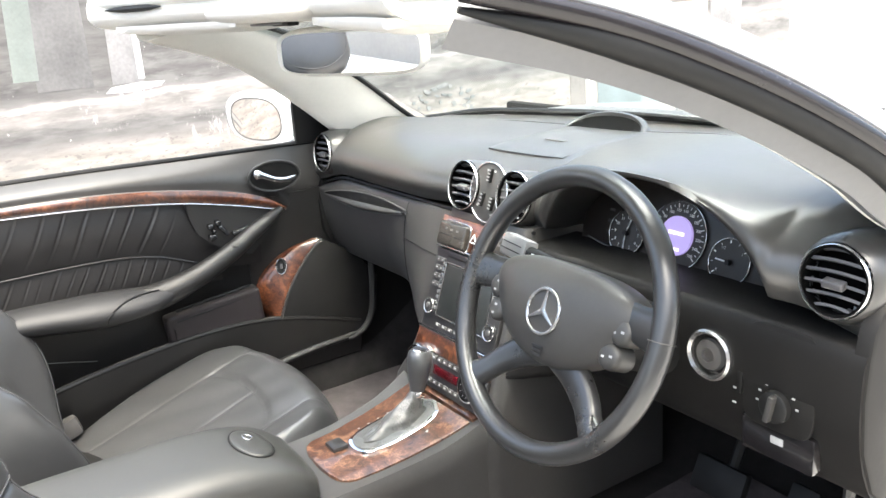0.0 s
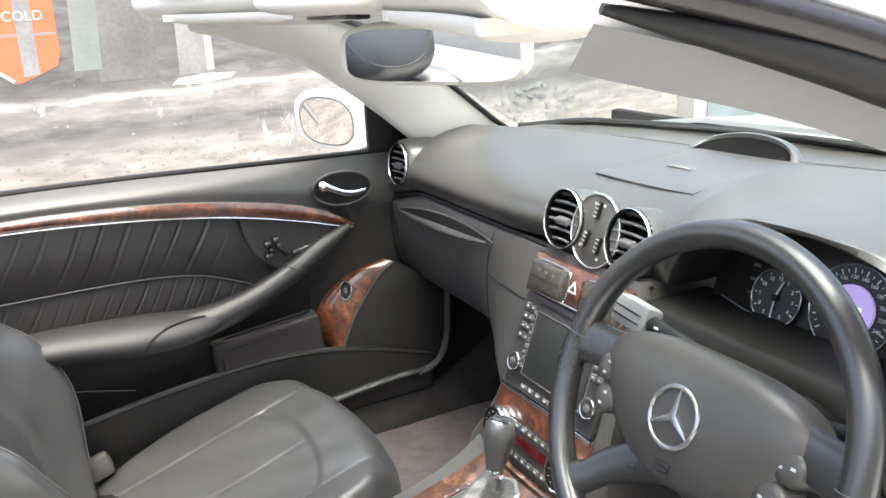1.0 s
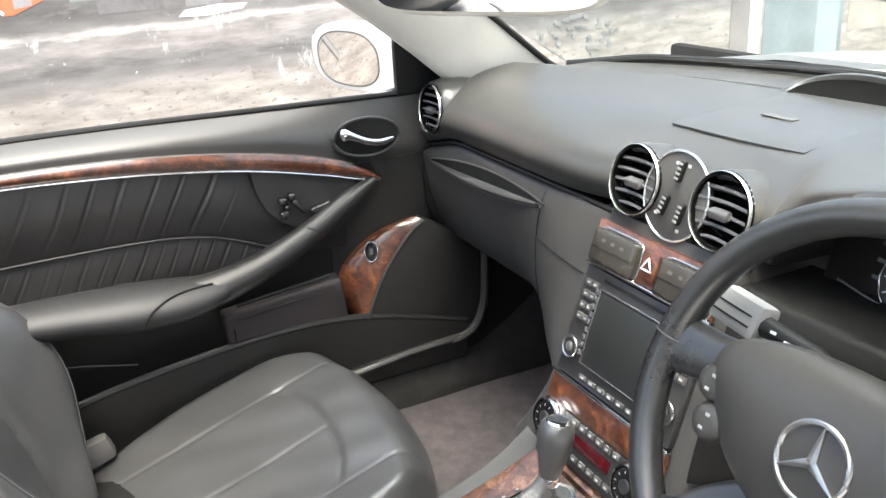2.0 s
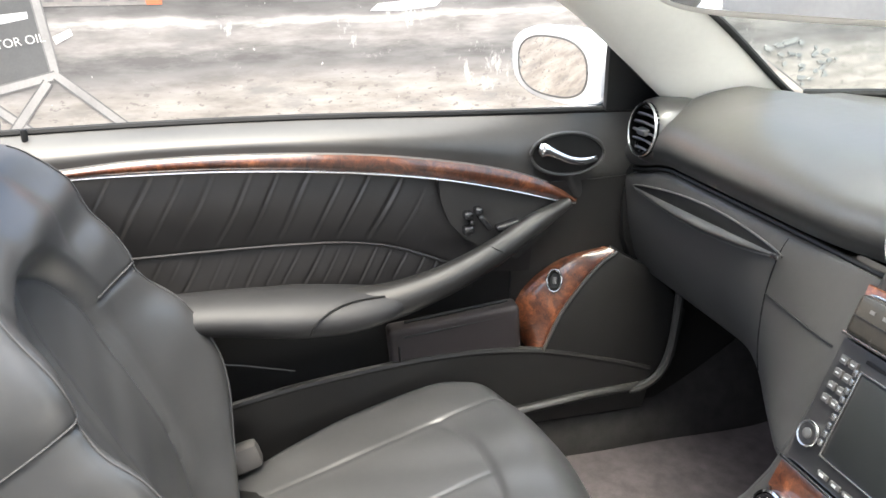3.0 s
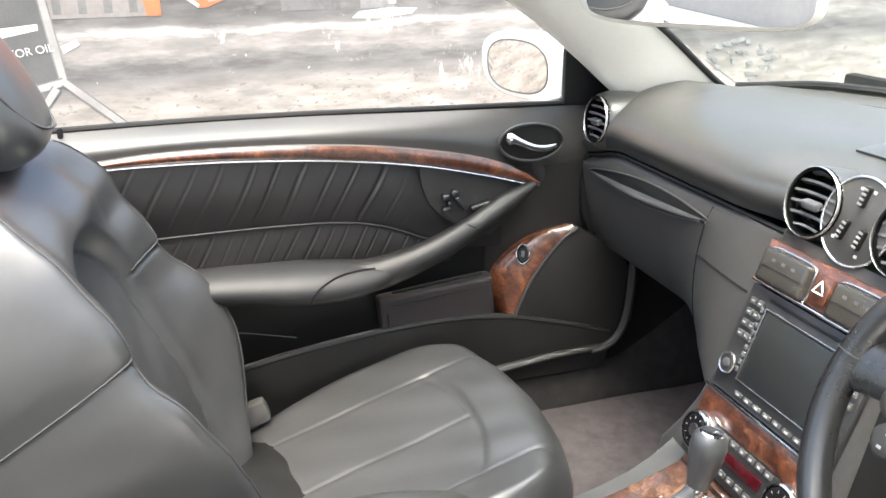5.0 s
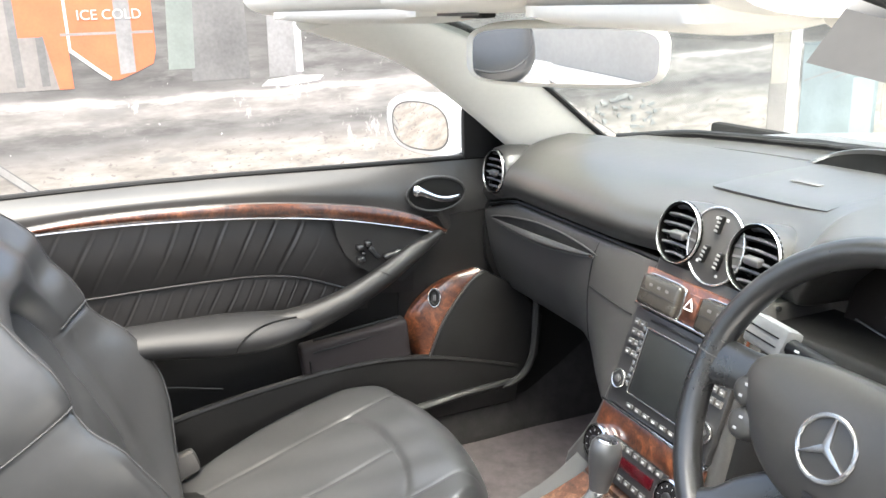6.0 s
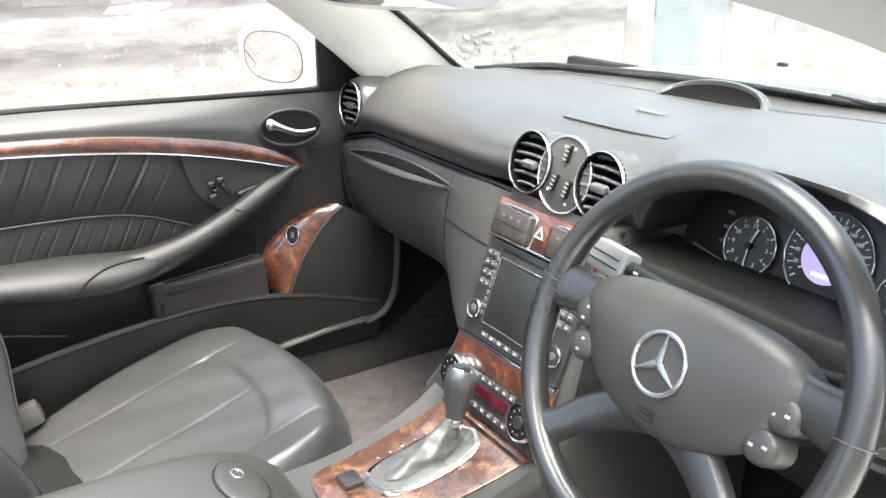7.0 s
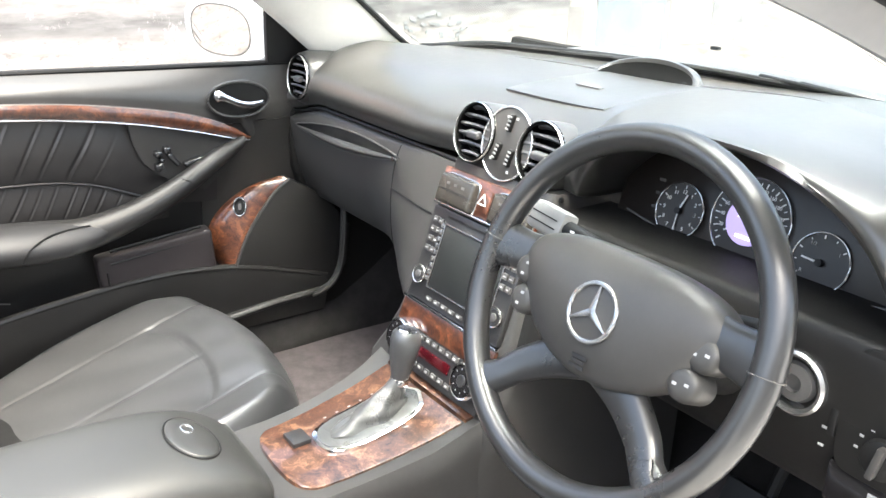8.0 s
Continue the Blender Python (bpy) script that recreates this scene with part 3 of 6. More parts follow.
part("knee_panel", shell(lower_r, 50, 29, 0.006), KNEE, dash, "plastic panel under the wheel, colour darkened for shade", 50)
for s in (-1, 1):
    part("end_cap", prism([(0.5, 0.58), (0.5, 0.90), (0.1, 0.90), (0.02, 0.87), (0.0, 0.84), (-0.006, 0.81), (-0.010, 0.76), (-0.003, 0.69), (0.022, 0.63), (0.055, 0.60), (0.12, 0.585)], 0.02, frame3((s * 0.70 - 0.010, 0, 0), (0, 1, 0), (0, 0, 1)), 0.006), KNEE, dash)

# glovebox cuts and scoop handle
def lower_y(x, z):
    rows_ = [lower_f((x + 0.705) / 0.60, j / 29) for j in range(1, 20)]
    return lerp([r[2] for r in rows_[::-1]], [r[1] for r in rows_[::-1]], z)


def lens_z(u, w):
    """Height on the lens-shaped handle: w from -1 at its lower edge to 1 at its upper edge."""
    return 0.789 + 0.019 * u + 0.020 * w * math.sin(math.pi * u) ** 0.8


def lens_f(lo, hi, lift, bulge):
    """A strip of the lens between two edges, standing off the panel."""
    def f(u, v):
        x, w = -0.662 + 0.395 * u, hi + (lo - hi) * v
        z = lens_z(0.01 + 0.98 * u, w)
        return x, lower_y(x, z) - lift - bulge * math.sin(math.pi * u) * math.sin(math.pi * v), z
    return f


glove = part("glovebox_handle", shell(lens_f(-1.0, -0.05, 0.0015, 0.009), 50, 10, 0.001), PLASTIC, dash, "lens-shaped glovebox handle", 60)
# flat strip lying on the panel; black stands in for the scoop's shade
part("scoop", shell(lens_f(-0.1, 0.95, 0.0006, 0.0), 50, 6, 0.0004), BLACK, glove, "flat black strip for the shade above the handle")
part("handle_rim", tube([(x, lower_y(x, z) - 0.001, z) for x, z in [(-0.662 + 0.395 * u, lens_z(0.01 + 0.98 * u, 1)) for u in np.linspace(0, 1, 40)] + [(-0.662 + 0.395 * u, lens_z(0.01 + 0.98 * u, -1)) for u in np.linspace(1, 0, 40)][1:-1]], 0.0016, 6, closed=True), GREYP, glove)
part("lock", rbox(0.014, 0.006, 0.006, 0.002, pose(-0.272, -0.014, 0.807)), CHROME, glove, "small chrome lock")
part("groove", tube([(x, lower_y(x, z) - 0.0002, z) for x, z in ((-0.270, 0.83), (-0.274, 0.81), (-0.279, 0.78), (-0.284, 0.75), (-0.286, 0.72), (-0.287, 0.69), (-0.287, 0.66), (-0.286, 0.64))], 0.0013, 6), BLACK, dash)
part("groove", tube([(x, lower_y(x, 0.752) - 0.0002, 0.752) for x in np.linspace(-0.284, -0.135, 12)], 0.0013, 6), BLACK, dash)
part("pad_groove", tube([(x, 0.006, lip_z(x) - 0.010) for x in np.linspace(-0.69, 0.12, 60)], 0.0035, 6), BLACK, dash, "dark joint under the pad")

# top lid and label, speaker arch
part("top_lid", shell(lambda u, v: (-0.105 + 0.21 * u, 0.085 + 0.215 * v, pad_z(-0.105 + 0.21 * u, 0.085 + 0.2 * v) + 0.0002 + 0.0018 * (1 - (2 * u - 1) ** 10) * (1 - (2 * v - 1) ** 10)), 24, 24, -0.006), PAD, dash, "smooth storage lid")
part("label", rbox(0.05, 0.012, 0.0012, 0.0005, pose(-0.01, 0.17, pad_z(-0.01, 0.17) + 0.003)), GREYP, dash, "small embossed badge")


def arch(r, h, d, y, z=0.957, n=29):
    """A half oval across the dash top, its crown h up and d towards the windscreen."""
    return [Vector((-0.014 + r * math.cos(math.pi * i / (n - 1)), y + d * math.sin(math.pi * i / (n - 1)), z + h * math.sin(math.pi * i / (n - 1)))) for i in range(n)]


def strips(rows_):
    bm = bmesh.new()
    vs = [[bm.verts.new(p) for p in r] for r in rows_]
    for a, c in zip(vs, vs[1:]):
        for i in range(len(a) - 1):
            bm.faces.new((a[i], a[i + 1], c[i + 1], c[i]))
    return bm


speaker = part("speaker_hood", strips([arch(0.112, 0.004, 0.082, 0.285, 0.950), arch(0.108, 0.026, 0.060, 0.286), arch(0.104, 0.030, 0.050, 0.286), arch(0.098, 0.029, 0.044, 0.286), arch(0.094, 0.020, 0.044, 0.287)]), PAD, dash, "arched speaker hood", 60)
# filled sheet under the arch, its depth suggested by the near-black colour
part("speaker_grille", strips([arch(0.097, 0.022, 0.044, 0.286), arch(0.085, 0.012, 0.036, 0.287), arch(0.04, 0.002, 0.012, 0.288), arch(0.002, 0.0, 0.0, 0.288)]), VOID, speaker, "speaker grille, blackened for the shade of its hollow", 60)


def vent(c, R, facing, parent):
    """A round vent at c; facing is the outward direction."""
    f = Vector(facing).normalized()
    m = frame3(c, Vector((1, 0, 0)), f.cross(Vector((1, 0, 0))))
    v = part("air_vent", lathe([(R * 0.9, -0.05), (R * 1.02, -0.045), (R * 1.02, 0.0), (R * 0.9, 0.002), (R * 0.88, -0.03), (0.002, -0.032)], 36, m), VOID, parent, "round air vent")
    part("ring", lathe([(R * 0.970, -0.006), (R * 0.972, 0.002), (R * 0.99, 0.0038), (R * 1.012, 0.0026), (R * 1.020, -0.004)], 40, m, caps=False), RING, v, "chrome ring")
    for i in range(6):
        h = (i - 2.5) * R * 0.31
        w = math.sqrt(max(0.0, (R * 0.92) ** 2 - h * h))
        part("slat", shell(lambda a, b, w=w, h=h: m @ Vector((w * (2 * a - 1), h + 0.06 * R * (1 - (2 * a - 1) ** 2) - 0.0035 * b, -0.002 - 0.010 * b)), 12, 2, 0.0034), SLAT, v)
    part("thumb_tab", rbox(R * 0.62, R * 0.24, 0.012, 0.003, m @ pose(0, -0.08 * R, -0.001, 20), 3), SLAT, v, "grey thumb tab")
    return v


for s in (-1, 1):
    face = Vector((0.10 * -s, -1.0, 0.12)).normalized()
    c0 = Vector((0.655, 0.002, 0.888)) if s > 0 else Vector((-0.634, -0.012, 0.890))
    m = frame3(c0, (1, 0, 0), face.cross(Vector((1, 0, 0))))
    part("vent_housing", lathe([(0.053, -0.12), (0.056, -0.06), (0.0535, -0.022), (0.049, -0.007), (0.045, -0.003), (0.042, -0.006)], 36, m, caps=False), PAD, dash, "rounded vent surround")
    vent(c0, 0.043, face, dash)
for s in (-1, 1):
    c0 = Vector((0.075 if s > 0 else -0.072, 0.0, 0.893))
    m = frame3(c0, (1, 0, 0), Vector((0, -1, 0.25)).cross(Vector((1, 0, 0))))
    part("vent_housing", lathe([(0.0485, -0.075), (0.0480, -0.035), (0.0472, -0.016), (0.0463, -0.006), (0.0455, -0.003)], 40, m, caps=False), PAD, dash, "rounded vent surround")
    vent(c0, 0.0445, (0, -1, 0.25), dash)
m = frame3((0, 0.003, 0.890), (1, 0, 0), (0, 0.25, 1))
vp = part("vent_panel", prism(ellipse(0.052, 0.052, 40), 0.008, m @ Matrix.Translation((0, 0, -0.008)), 0.002), PLASTIC, dash, "round panel between the vents")
part("rim", tube([m @ Vector((0.053 * math.cos(a), 0.053 * math.sin(a), 0)) for a in np.linspace(0, 6.2832, 48)[:-1]], 0.0018, 8, closed=True), RING, vp, "thin chrome rim")
for x, y, lean in ((0.002, 0.030, -8), (-0.013, -0.014, -14), (0.016, -0.018, -10)):
    tw = part("thumb_wheel", rbox(0.008, 0.026, 0.010, 0.003, m @ pose(x, y, 0.001, 0, 0, lean), 3), BLACK, vp, "ribbed thumb wheel")
    for d in (-0.009, -0.003, 0.003, 0.009):
        part("rib", rbox(0.0066, 0.0028, 0.0012, 0.0004, m @ pose(x, y, 0, 0, 0, lean) @ pose(0, d, 0.0066)), STALKGREY, tw)
for x, y in ((-0.008, 0.038), (0.012, 0.038), (-0.026, -0.026), (0.016, -0.038)):
    part("symbol", rbox(0.005, 0.004, 0.0006, 0.0003, m @ pose(x, y, 0.0004)), PRINT, vp)

# ---- centre stack ----
stack = thing("centre_stack", (0, 0.0, 0.5), "centre stack with walnut bands, screen and climate knobs", "control panel")


def st(x, z, d=0.0):
    """A frame on the sloping stack face: local x across, y up the face, z out."""
    return frame3((x, stack_y(z), z), (1, 0, 0), (0, 0.357, 1)) @ Matrix.Translation((0, 0, d))


rings = []
for z, w in ((0.845, 0.118), (0.80, 0.12), (0.74, 0.124), (0.66, 0.132), (0.60, 0.143), (0.56, 0.158), (0.52, 0.180), (0.46, 0.19), (0.30, 0.19)):
    y0 = stack_y(max(z, 0.5)) + 0.004
    rings.append([Vector((x, y, z)) for x, y in ((-w, 0.3), (-w, y0 + 0.03), (-w + 0.003, y0 + 0.008), (-w + 0.014, y0), (min(w, 0.135) - 0.014, y0), (min(w, 0.135) - 0.003, y0 + 0.008), (min(w, 0.135), y0 + 0.03), (min(w, 0.135), 0.3))])
part("stack_body", loft(rings), PLASTIC, stack, "charcoal stack surround", 50)
part("wood_band", prism([(-0.108, -0.024), (0.108, -0.024), (0.112, 0.03), (-0.112, 0.03)], 0.006, st(0, 0.805), 0.002), WOOD, stack, "glossy walnut band")
for s in (-1, 1):
    sb = part("switch_bank", rbox(0.084, 0.046, 0.020, 0.007, st(s * 0.063, 0.803, 0.008), 3), SWITCH, stack, "smoked grey switch bank")
    part("bank_frame", tube([st(s * 0.063, 0.803, 0.006) @ Vector((x, y, 0)) for x, y in ellipse(0.0440, 0.0250, 36, 6.0)], 0.0018, 6, closed=True), SATIN, sb, "thin bright frame")
    for dx in (-0.018, 0.0, 0.018):
        part("mark", rbox(0.007, 0.004, 0.0006, 0, st(s * 0.062 + dx, 0.812, 0.0184)), GREYP, sb)
    part("bank_split", rbox(0.078, 0.0014, 0.0012, 0, st(s * 0.062, 0.802, 0.0180)), BLACK, sb)
hz = part("hazard_switch", rbox(0.026, 0.034, 0.01, 0.003, st(0, 0.806, 0.005)), WOOD, stack)
tri = [Vector((0.010 * math.sin(a), 0.010 * math.cos(a), 0)) for a in (0, 2.0944, 4.18879)]
mm = st(0, 0.806, 0.013)
part("triangle", tube([mm @ (tri[i] * (1 - f) + tri[(i + 1) % 3] * f) for i in range(3) for f in (0, 0.33, 0.67)], 0.0012, 6, closed=True), WHITE, hz, "white warning triangle")
part("trim_line", rbox(0.226, 0.004, 0.010, 0.001, st(0, 0.780, 0.005)), CHROME, stack)
hu = part("head_unit", rbox(0.222, 0.148, 0.012, 0.004, st(0, 0.706, 0.0)), UNIT, stack, "radio and screen unit")
part("disc_slot", rbox(0.15, 0.004, 0.003, 0.001, st(0.005, 0.766, 0.006)), BLACK, hu)
for dx, dz, w, h in ((0.006, 0.755, 0.150, 0.0018), (0.006, 0.661, 0.150, 0.0018), (-0.0685, 0.708, 0.0018, 0.098), (0.0805, 0.708, 0.0018, 0.098)):
    part("screen_edge", rbox(w, h, 0.004, 0.0006, st(dx, dz, 0.007)), SATIN, hu)
for i in range(9):
    part("fin", rbox(0.006, 0.0075, 0.006, 0.001, st(-0.0735, 0.751 - 0.0098 * i, 0.0075)), SATIN, hu)
part("screen", rbox(0.142, 0.094, 0.004, 0.002, st(0.006, 0.708, 0.0065)), SCREEN, hu, "blank grey-green screen")
for s in (-1, 1):
    for i in range(4):
        for j in range(2):
            part("button", rbox(0.011, 0.009, 0.006, 0.0015, st(s * (0.084 + 0.0135 * j) + 0.003, 0.756 - 0.0145 * i, 0.0065)), GREYP, hu)
            part("legend", rbox(0.005, 0.0016, 0.0005, 0, st(s * (0.084 + 0.0135 * j) + 0.003, 0.756 - 0.0145 * i, 0.0099)), PRINT, hu)
    kn = part("dial", lathe([(0.0135, 0), (0.013, 0.004), (0.0115, 0.0055), (0.005, 0.0045), (0.001, 0.0045)], 24, st(s * 0.093, 0.672, 0.006)), UNIT, hu, "small round dial")
    part("dial_ring", lathe([(0.0138, 0.0), (0.0150, 0.004), (0.0142, 0.0058), (0.0125, 0.0050)], 28, st(s * 0.093, 0.672, 0.006), caps=False), SATIN, kn, "bright ring")
    part("dial_hub", lathe([(0.0062, 0.0035), (0.0062, 0.0062), (0.0045, 0.0072), (0.0005, 0.0068)], 20, st(s * 0.093, 0.672, 0.006)), GREYP, kn, "grey centre button")
for i in range(7):
    part("button", rbox(0.015, 0.006, 0.005, 0.0015, st(-0.055 + 0.019 * i, 0.646, 0.006)), GREYP, hu)
    part("legend", rbox(0.006, 0.003, 0.0005, 0, st(-0.055 + 0.019 * i, 0.646, 0.0089)), PRINT, hu)
part("trim_line", rbox(0.230, 0.004, 0.010, 0.001, st(0, 0.634, 0.005)), CHROME, stack)
part("wood_band", prism([(-0.115, -0.018), (0.115, -0.018), (0.113, 0.018), (-0.113, 0.018)], 0.006, st(0, 0.614), 0.002), WOOD, stack, "glossy walnut band")
cl = part("climate_panel", rbox(0.232, 0.062, 0.01, 0.004, st(0, 0.568, 0.002)), UNIT, stack, "climate control panel")
part("display", rbox(0.075, 0.016, 0.003, 0.001, st(0, 0.573, 0.0075)), REDLENS, cl, "dark red display window")
for s in (-1, 1):
    kn = part("climate_knob", lathe([(0.026, 0), (0.025, 0.012), (0.022, 0.017), (0.016, 0.018), (0.001, 0.016)], 30, st(s * 0.085, 0.578, 0.006)), GLOSS, cl, "black climate knob")
    part("knob_ring", lathe([(0.0275, 0.0), (0.0285, 0.010), (0.0265, 0.0165), (0.0235, 0.0175)], 36, st(s * 0.085, 0.578, 0.006), caps=False), CHROME, kn, "chrome ring")
    part("knob_centre", lathe([(0.0085, 0.0160), (0.0090, 0.0185), (0.0075, 0.0195), (0.0005, 0.0185)], 24, st(s * 0.085, 0.578, 0.006)), UNIT, kn, "dark centre button")
    for i in range(10):
        a = i * 0.628
        part("tick", rbox(0.0009, 0.003, 0.0006, 0, st(s * 0.085, 0.578, 0.0238) @ pose(0.0165 * math.cos(a), 0.0165 * math.sin(a), 0, 0, 0, math.degrees(a) - 90)), PRINT, kn)
for j, z in ((0, 0.592), (1, 0.552)):
    for i in range(6):
        part("button", rbox(0.013, 0.008, 0.005, 0.0015, st(-0.042 + 0.017 * i, z, 0.007)), GREYP, cl)
        part("legend", rbox(0.005, 0.003, 0.0005, 0, st(-0.042 + 0.017 * i, z, 0.0098)), PRINT, cl)

# ---- console, shifter, armrest ----
console = thing("centre_console", (0, -0.3, 0.28), "charcoal centre console with burl walnut panel", "console")


def con_z(y):
    return ease((-1.2, -0.5, -0.42, -0.36, -0.30, -0.2, -0.12, -0.07, 0.02), (0.480, 0.480, 0.487, 0.488, 0.491, 0.506, 0.527, 0.545, 0.58), y)


rings = []
for y, w in ((-1.25, 0.115), (-0.8, 0.116), (-0.55, 0.116), (-0.46, 0.114), (-0.42, 0.112), (-0.38, 0.111), (-0.34, 0.112), (-0.3, 0.115), (-0.25, 0.121), (-0.2, 0.130), (-0.16, 0.141), (-0.12, 0.156), (-0.085, 0.174), (-0.05, 0.196), (-0.01, 0.21)):
    z = con_z(y)
    rings.append([Vector((a * (w if a < 0 else min(w, 0.128)), y, b)) for a, b in ((-1.02, 0.26), (-1.0, z - 0.035), (-0.985, z - 0.008), (-0.93, z + 0.006), (-0.80, z + 0.004), (0, z), (0.80, z + 0.004), (0.93, z + 0.006), (0.985, z - 0.008), (1.0, z - 0.035), (1.02, 0.26))])
part("console_body", loft(rings), PLASTIC, console, "charcoal console body", 50)


def wood_out(y0, y1, w0, w1, r):
    pts = [(-w1, y1), (w1, y1)]
    for i in range(13):
        a = -math.pi * i / 12
        c, s_ = math.cos(a), math.sin(a)
        pts.append((w0 * math.copysign(abs(c) ** 0.6, c), y0 + r + r * math.copysign(abs(s_) ** 0.6, s_)))
    return pts


def drape(outline, lift, thick):
    """A plate that follows the console's top."""
    bm = bmesh.new()
    ys = sorted({p[1] for p in outline})
    y0, y1 = ys[0], ys[-1]
    N = 24
    o = [Vector((p[0], p[1])) for p in outline]

    def half(y):
        w = 0.0
        for a, b in zip(o, o[1:] + o[:1]):
            if min(a.y, b.y) - 1e-6 <= y <= max(a.y, b.y) + 1e-6 and abs(b.y - a.y) > 1e-6:
                w = max(w, abs(a.x + (b.x - a.x) * (y - a.y) / (b.y - a.y)))
        return w

    R = []
    for i in range(N + 1):
        y = y0 + (y1 - y0) * (i / N) ** 1.6
        w = max(0.004, half(min(max(y, y0 + 1e-4), y1 - 1e-4)))
        z = con_z(y)
        R.append([Vector((k2 * w, y, z + d)) for k2, d in ((-1, lift - thick), (-1, lift - 0.001), (-0.96, lift), (0, lift), (0.96, lift), (1, lift - 0.001), (1, lift - thick))])
    return loft(R, True, bm)


part("wood_panel", drape(wood_out(-0.375, -0.135, 0.082, 0.10, 0.05), 0.008, 0.02), WOODLIGHT, console, "glossy burl walnut panel")
part("ashtray_lid", drape([(-0.102, -0.130), (0.102, -0.130), (0.112, -0.045), (-0.112, -0.045)], 0.010, 0.02), WOODLIGHT, console, "glossy burl walnut ashtray lid")
gate = part("gate_frame", drape(ellipse(0.044, 0.085, 28, 3.0, 0.0, -0.225), 0.013, 0.01), CHROME, console, "chrome shifter frame")
part("gate_boot", drape(ellipse(0.038, 0.079, 28, 3.0, 0.0, -0.225), 0.015, 0.01), GREYLEATHER, gate, "grey leather boot base")
rings = []
for i in range(19):
    f = i / 18
    w, d = lerp((0, 0.3, 0.6, 0.85, 1), (0.030, 0.023, 0.015, 0.011, 0.010), f), lerp((0, 0.3, 0.6, 0.85, 1), (0.062, 0.045, 0.026, 0.015, 0.012), f)
    c = Vector((0, -0.225, 0.506)).lerp(Vector((0, -0.175, 0.568)), f)
    fold = 1 + 0.08 * math.sin(f * 21) * (1 - 0.8 * f)
    rings.append([c + Vector((w * math.cos(a) * (fold + 0.12 * (1 - f) * math.sin(4 * a + 5 * f)), d * math.sin(a) * (fold + 0.08 * math.sin(3 * a - 8 * f)), 0.003 * math.sin(5 * a + 5 * f) * (1 - f))) for a in np.linspace(0, 6.2832, 41)[:-1]])
part("gaiter", loft(rings), GREYLEATHER, gate, "creased grey leather gaiter")
shifter = part("shift_lever", lathe([(0.012, -0.02), (0.012, 0.0), (0.0135, 0.012), (0.017, 0.03), (0.021, 0.05), (0.0225, 0.066), (0.021, 0.078), (0.016, 0.084), (0.001, 0.085)], 28, frame3((0, -0.176, 0.556), (1, 0, 0), (0, 1, -0.18))), LEATHER, console, "dark leather gear knob")
part("collar", lathe([(0.0135, 0), (0.0142, 0.004), (0.0135, 0.010), (0.012, 0.011)], 24, frame3((0, -0.176, 0.556), (1, 0, 0), (0, 1, -0.18))), CHROME, shifter, "chrome collar")
part("knob_cap", lathe([(0.0155, 0.083), (0.0135, 0.0865), (0.012, 0.086), (0.0005, 0.087)], 24, frame3((0, -0.176, 0.556), (1, 0, 0), (0, 1, -0.18))), CHROME, shifter, "chrome knob cap")
part("rear_switch", rbox(0.034, 0.028, 0.008, 0.002, pose(-0.030, -0.325, con_z(-0.325) + 0.011)), UNIT, console, "dark console switch")
for i in range(5):
    part("gear_mark", rbox(0.002, 0.004, 0.001, 0, pose(-0.052, -0.27 + 0.02 * i, con_z(-0.27 + 0.02 * i) + 0.0085)), PRINT, console)


def lid_z(y):
    return 0.536 + 0.062 * (1 - math.exp(-max((y + 0.415) / -0.5, 0) * 9))


def arm_ring(y):
    w = 0.100 - 0.012 * math.exp((y + 0.415) * 60)
    zc, hz_ = (lid_z(y) + 0.478) / 2, (lid_z(y) - 0.478) / 2
    out = []
    for i in range(32):
        a = 6.2832 * i / 32
        c, s_ = math.cos(a), math.sin(a)
        out.append(Vector((w * math.copysign(abs(c) ** 0.5, c), y, zc + hz_ * math.copysign(abs(s_) ** 0.55, s_))))
    return out


def on_lid(x, y, lift):
    c = (abs(x) / 0.100) ** 2
    top = (1 - c * c) ** 0.275
    return Vector((x, y, (lid_z(y) + 0.478) / 2 + (lid_z(y) - 0.478) / 2 * top + lift))


armrest = thing("armrest", (0, -0.7, 0.475), "charcoal padded armrest box between the seats", "armrest")
part("armrest_lid", loft([arm_ring(y) for y in (-0.412, -0.416, -0.424, -0.432, -0.44, -0.45, -0.46, -0.475, -0.49, -0.51, -0.53, -0.56, -0.6, -0.75, -0.95)]), BOXLID, armrest, "padded vinyl lid", 60)
lt = part("latch", strips([[on_lid(0.008 + 0.050 * r * math.cos(a), -0.484 + 0.030 * r * math.sin(a), h) for a in np.linspace(0, 6.2832, 41)] for r, h in ((1.0, -0.002), (0.98, 0.0022), (0.92, 0.0034), (0.6, 0.0040), (0.3, 0.0042), (0.02, 0.0042))]), BOXLID, armrest, "oval release button", 60)
part("latch_rim", tube([on_lid(0.008 + 0.051 * math.cos(a), -0.484 + 0.031 * math.sin(a), 0.0008) for a in np.linspace(0, 6.2832, 41)[:-1]], 0.0012, 6, closed=True), BLACK, lt)
part("latch_mark", tube([on_lid(-0.008 + 0.010 * math.cos(a), -0.484 + 0.007 * math.sin(a), 0.0042) for a in np.linspace(0, 6.2832, 25)[:-1]], 0.0012, 6, closed=True), RING, lt, "thin oval mark")
part("lid_joint", tube([(x, -0.4185, 0.5) for x in np.linspace(-0.085, 0.085, 10)], 0.0016, 6), BLACK, armrest)

# ---- instrument cluster ----
cluster = thing("instrument_cluster", (0.37, 0.09, 0.83), "black instrument cluster with chrome-ringed dials", "instruments")
CL = frame3((0.37, 0.088, 0.86), (1, 0, 0), (0, 0.30, 1))
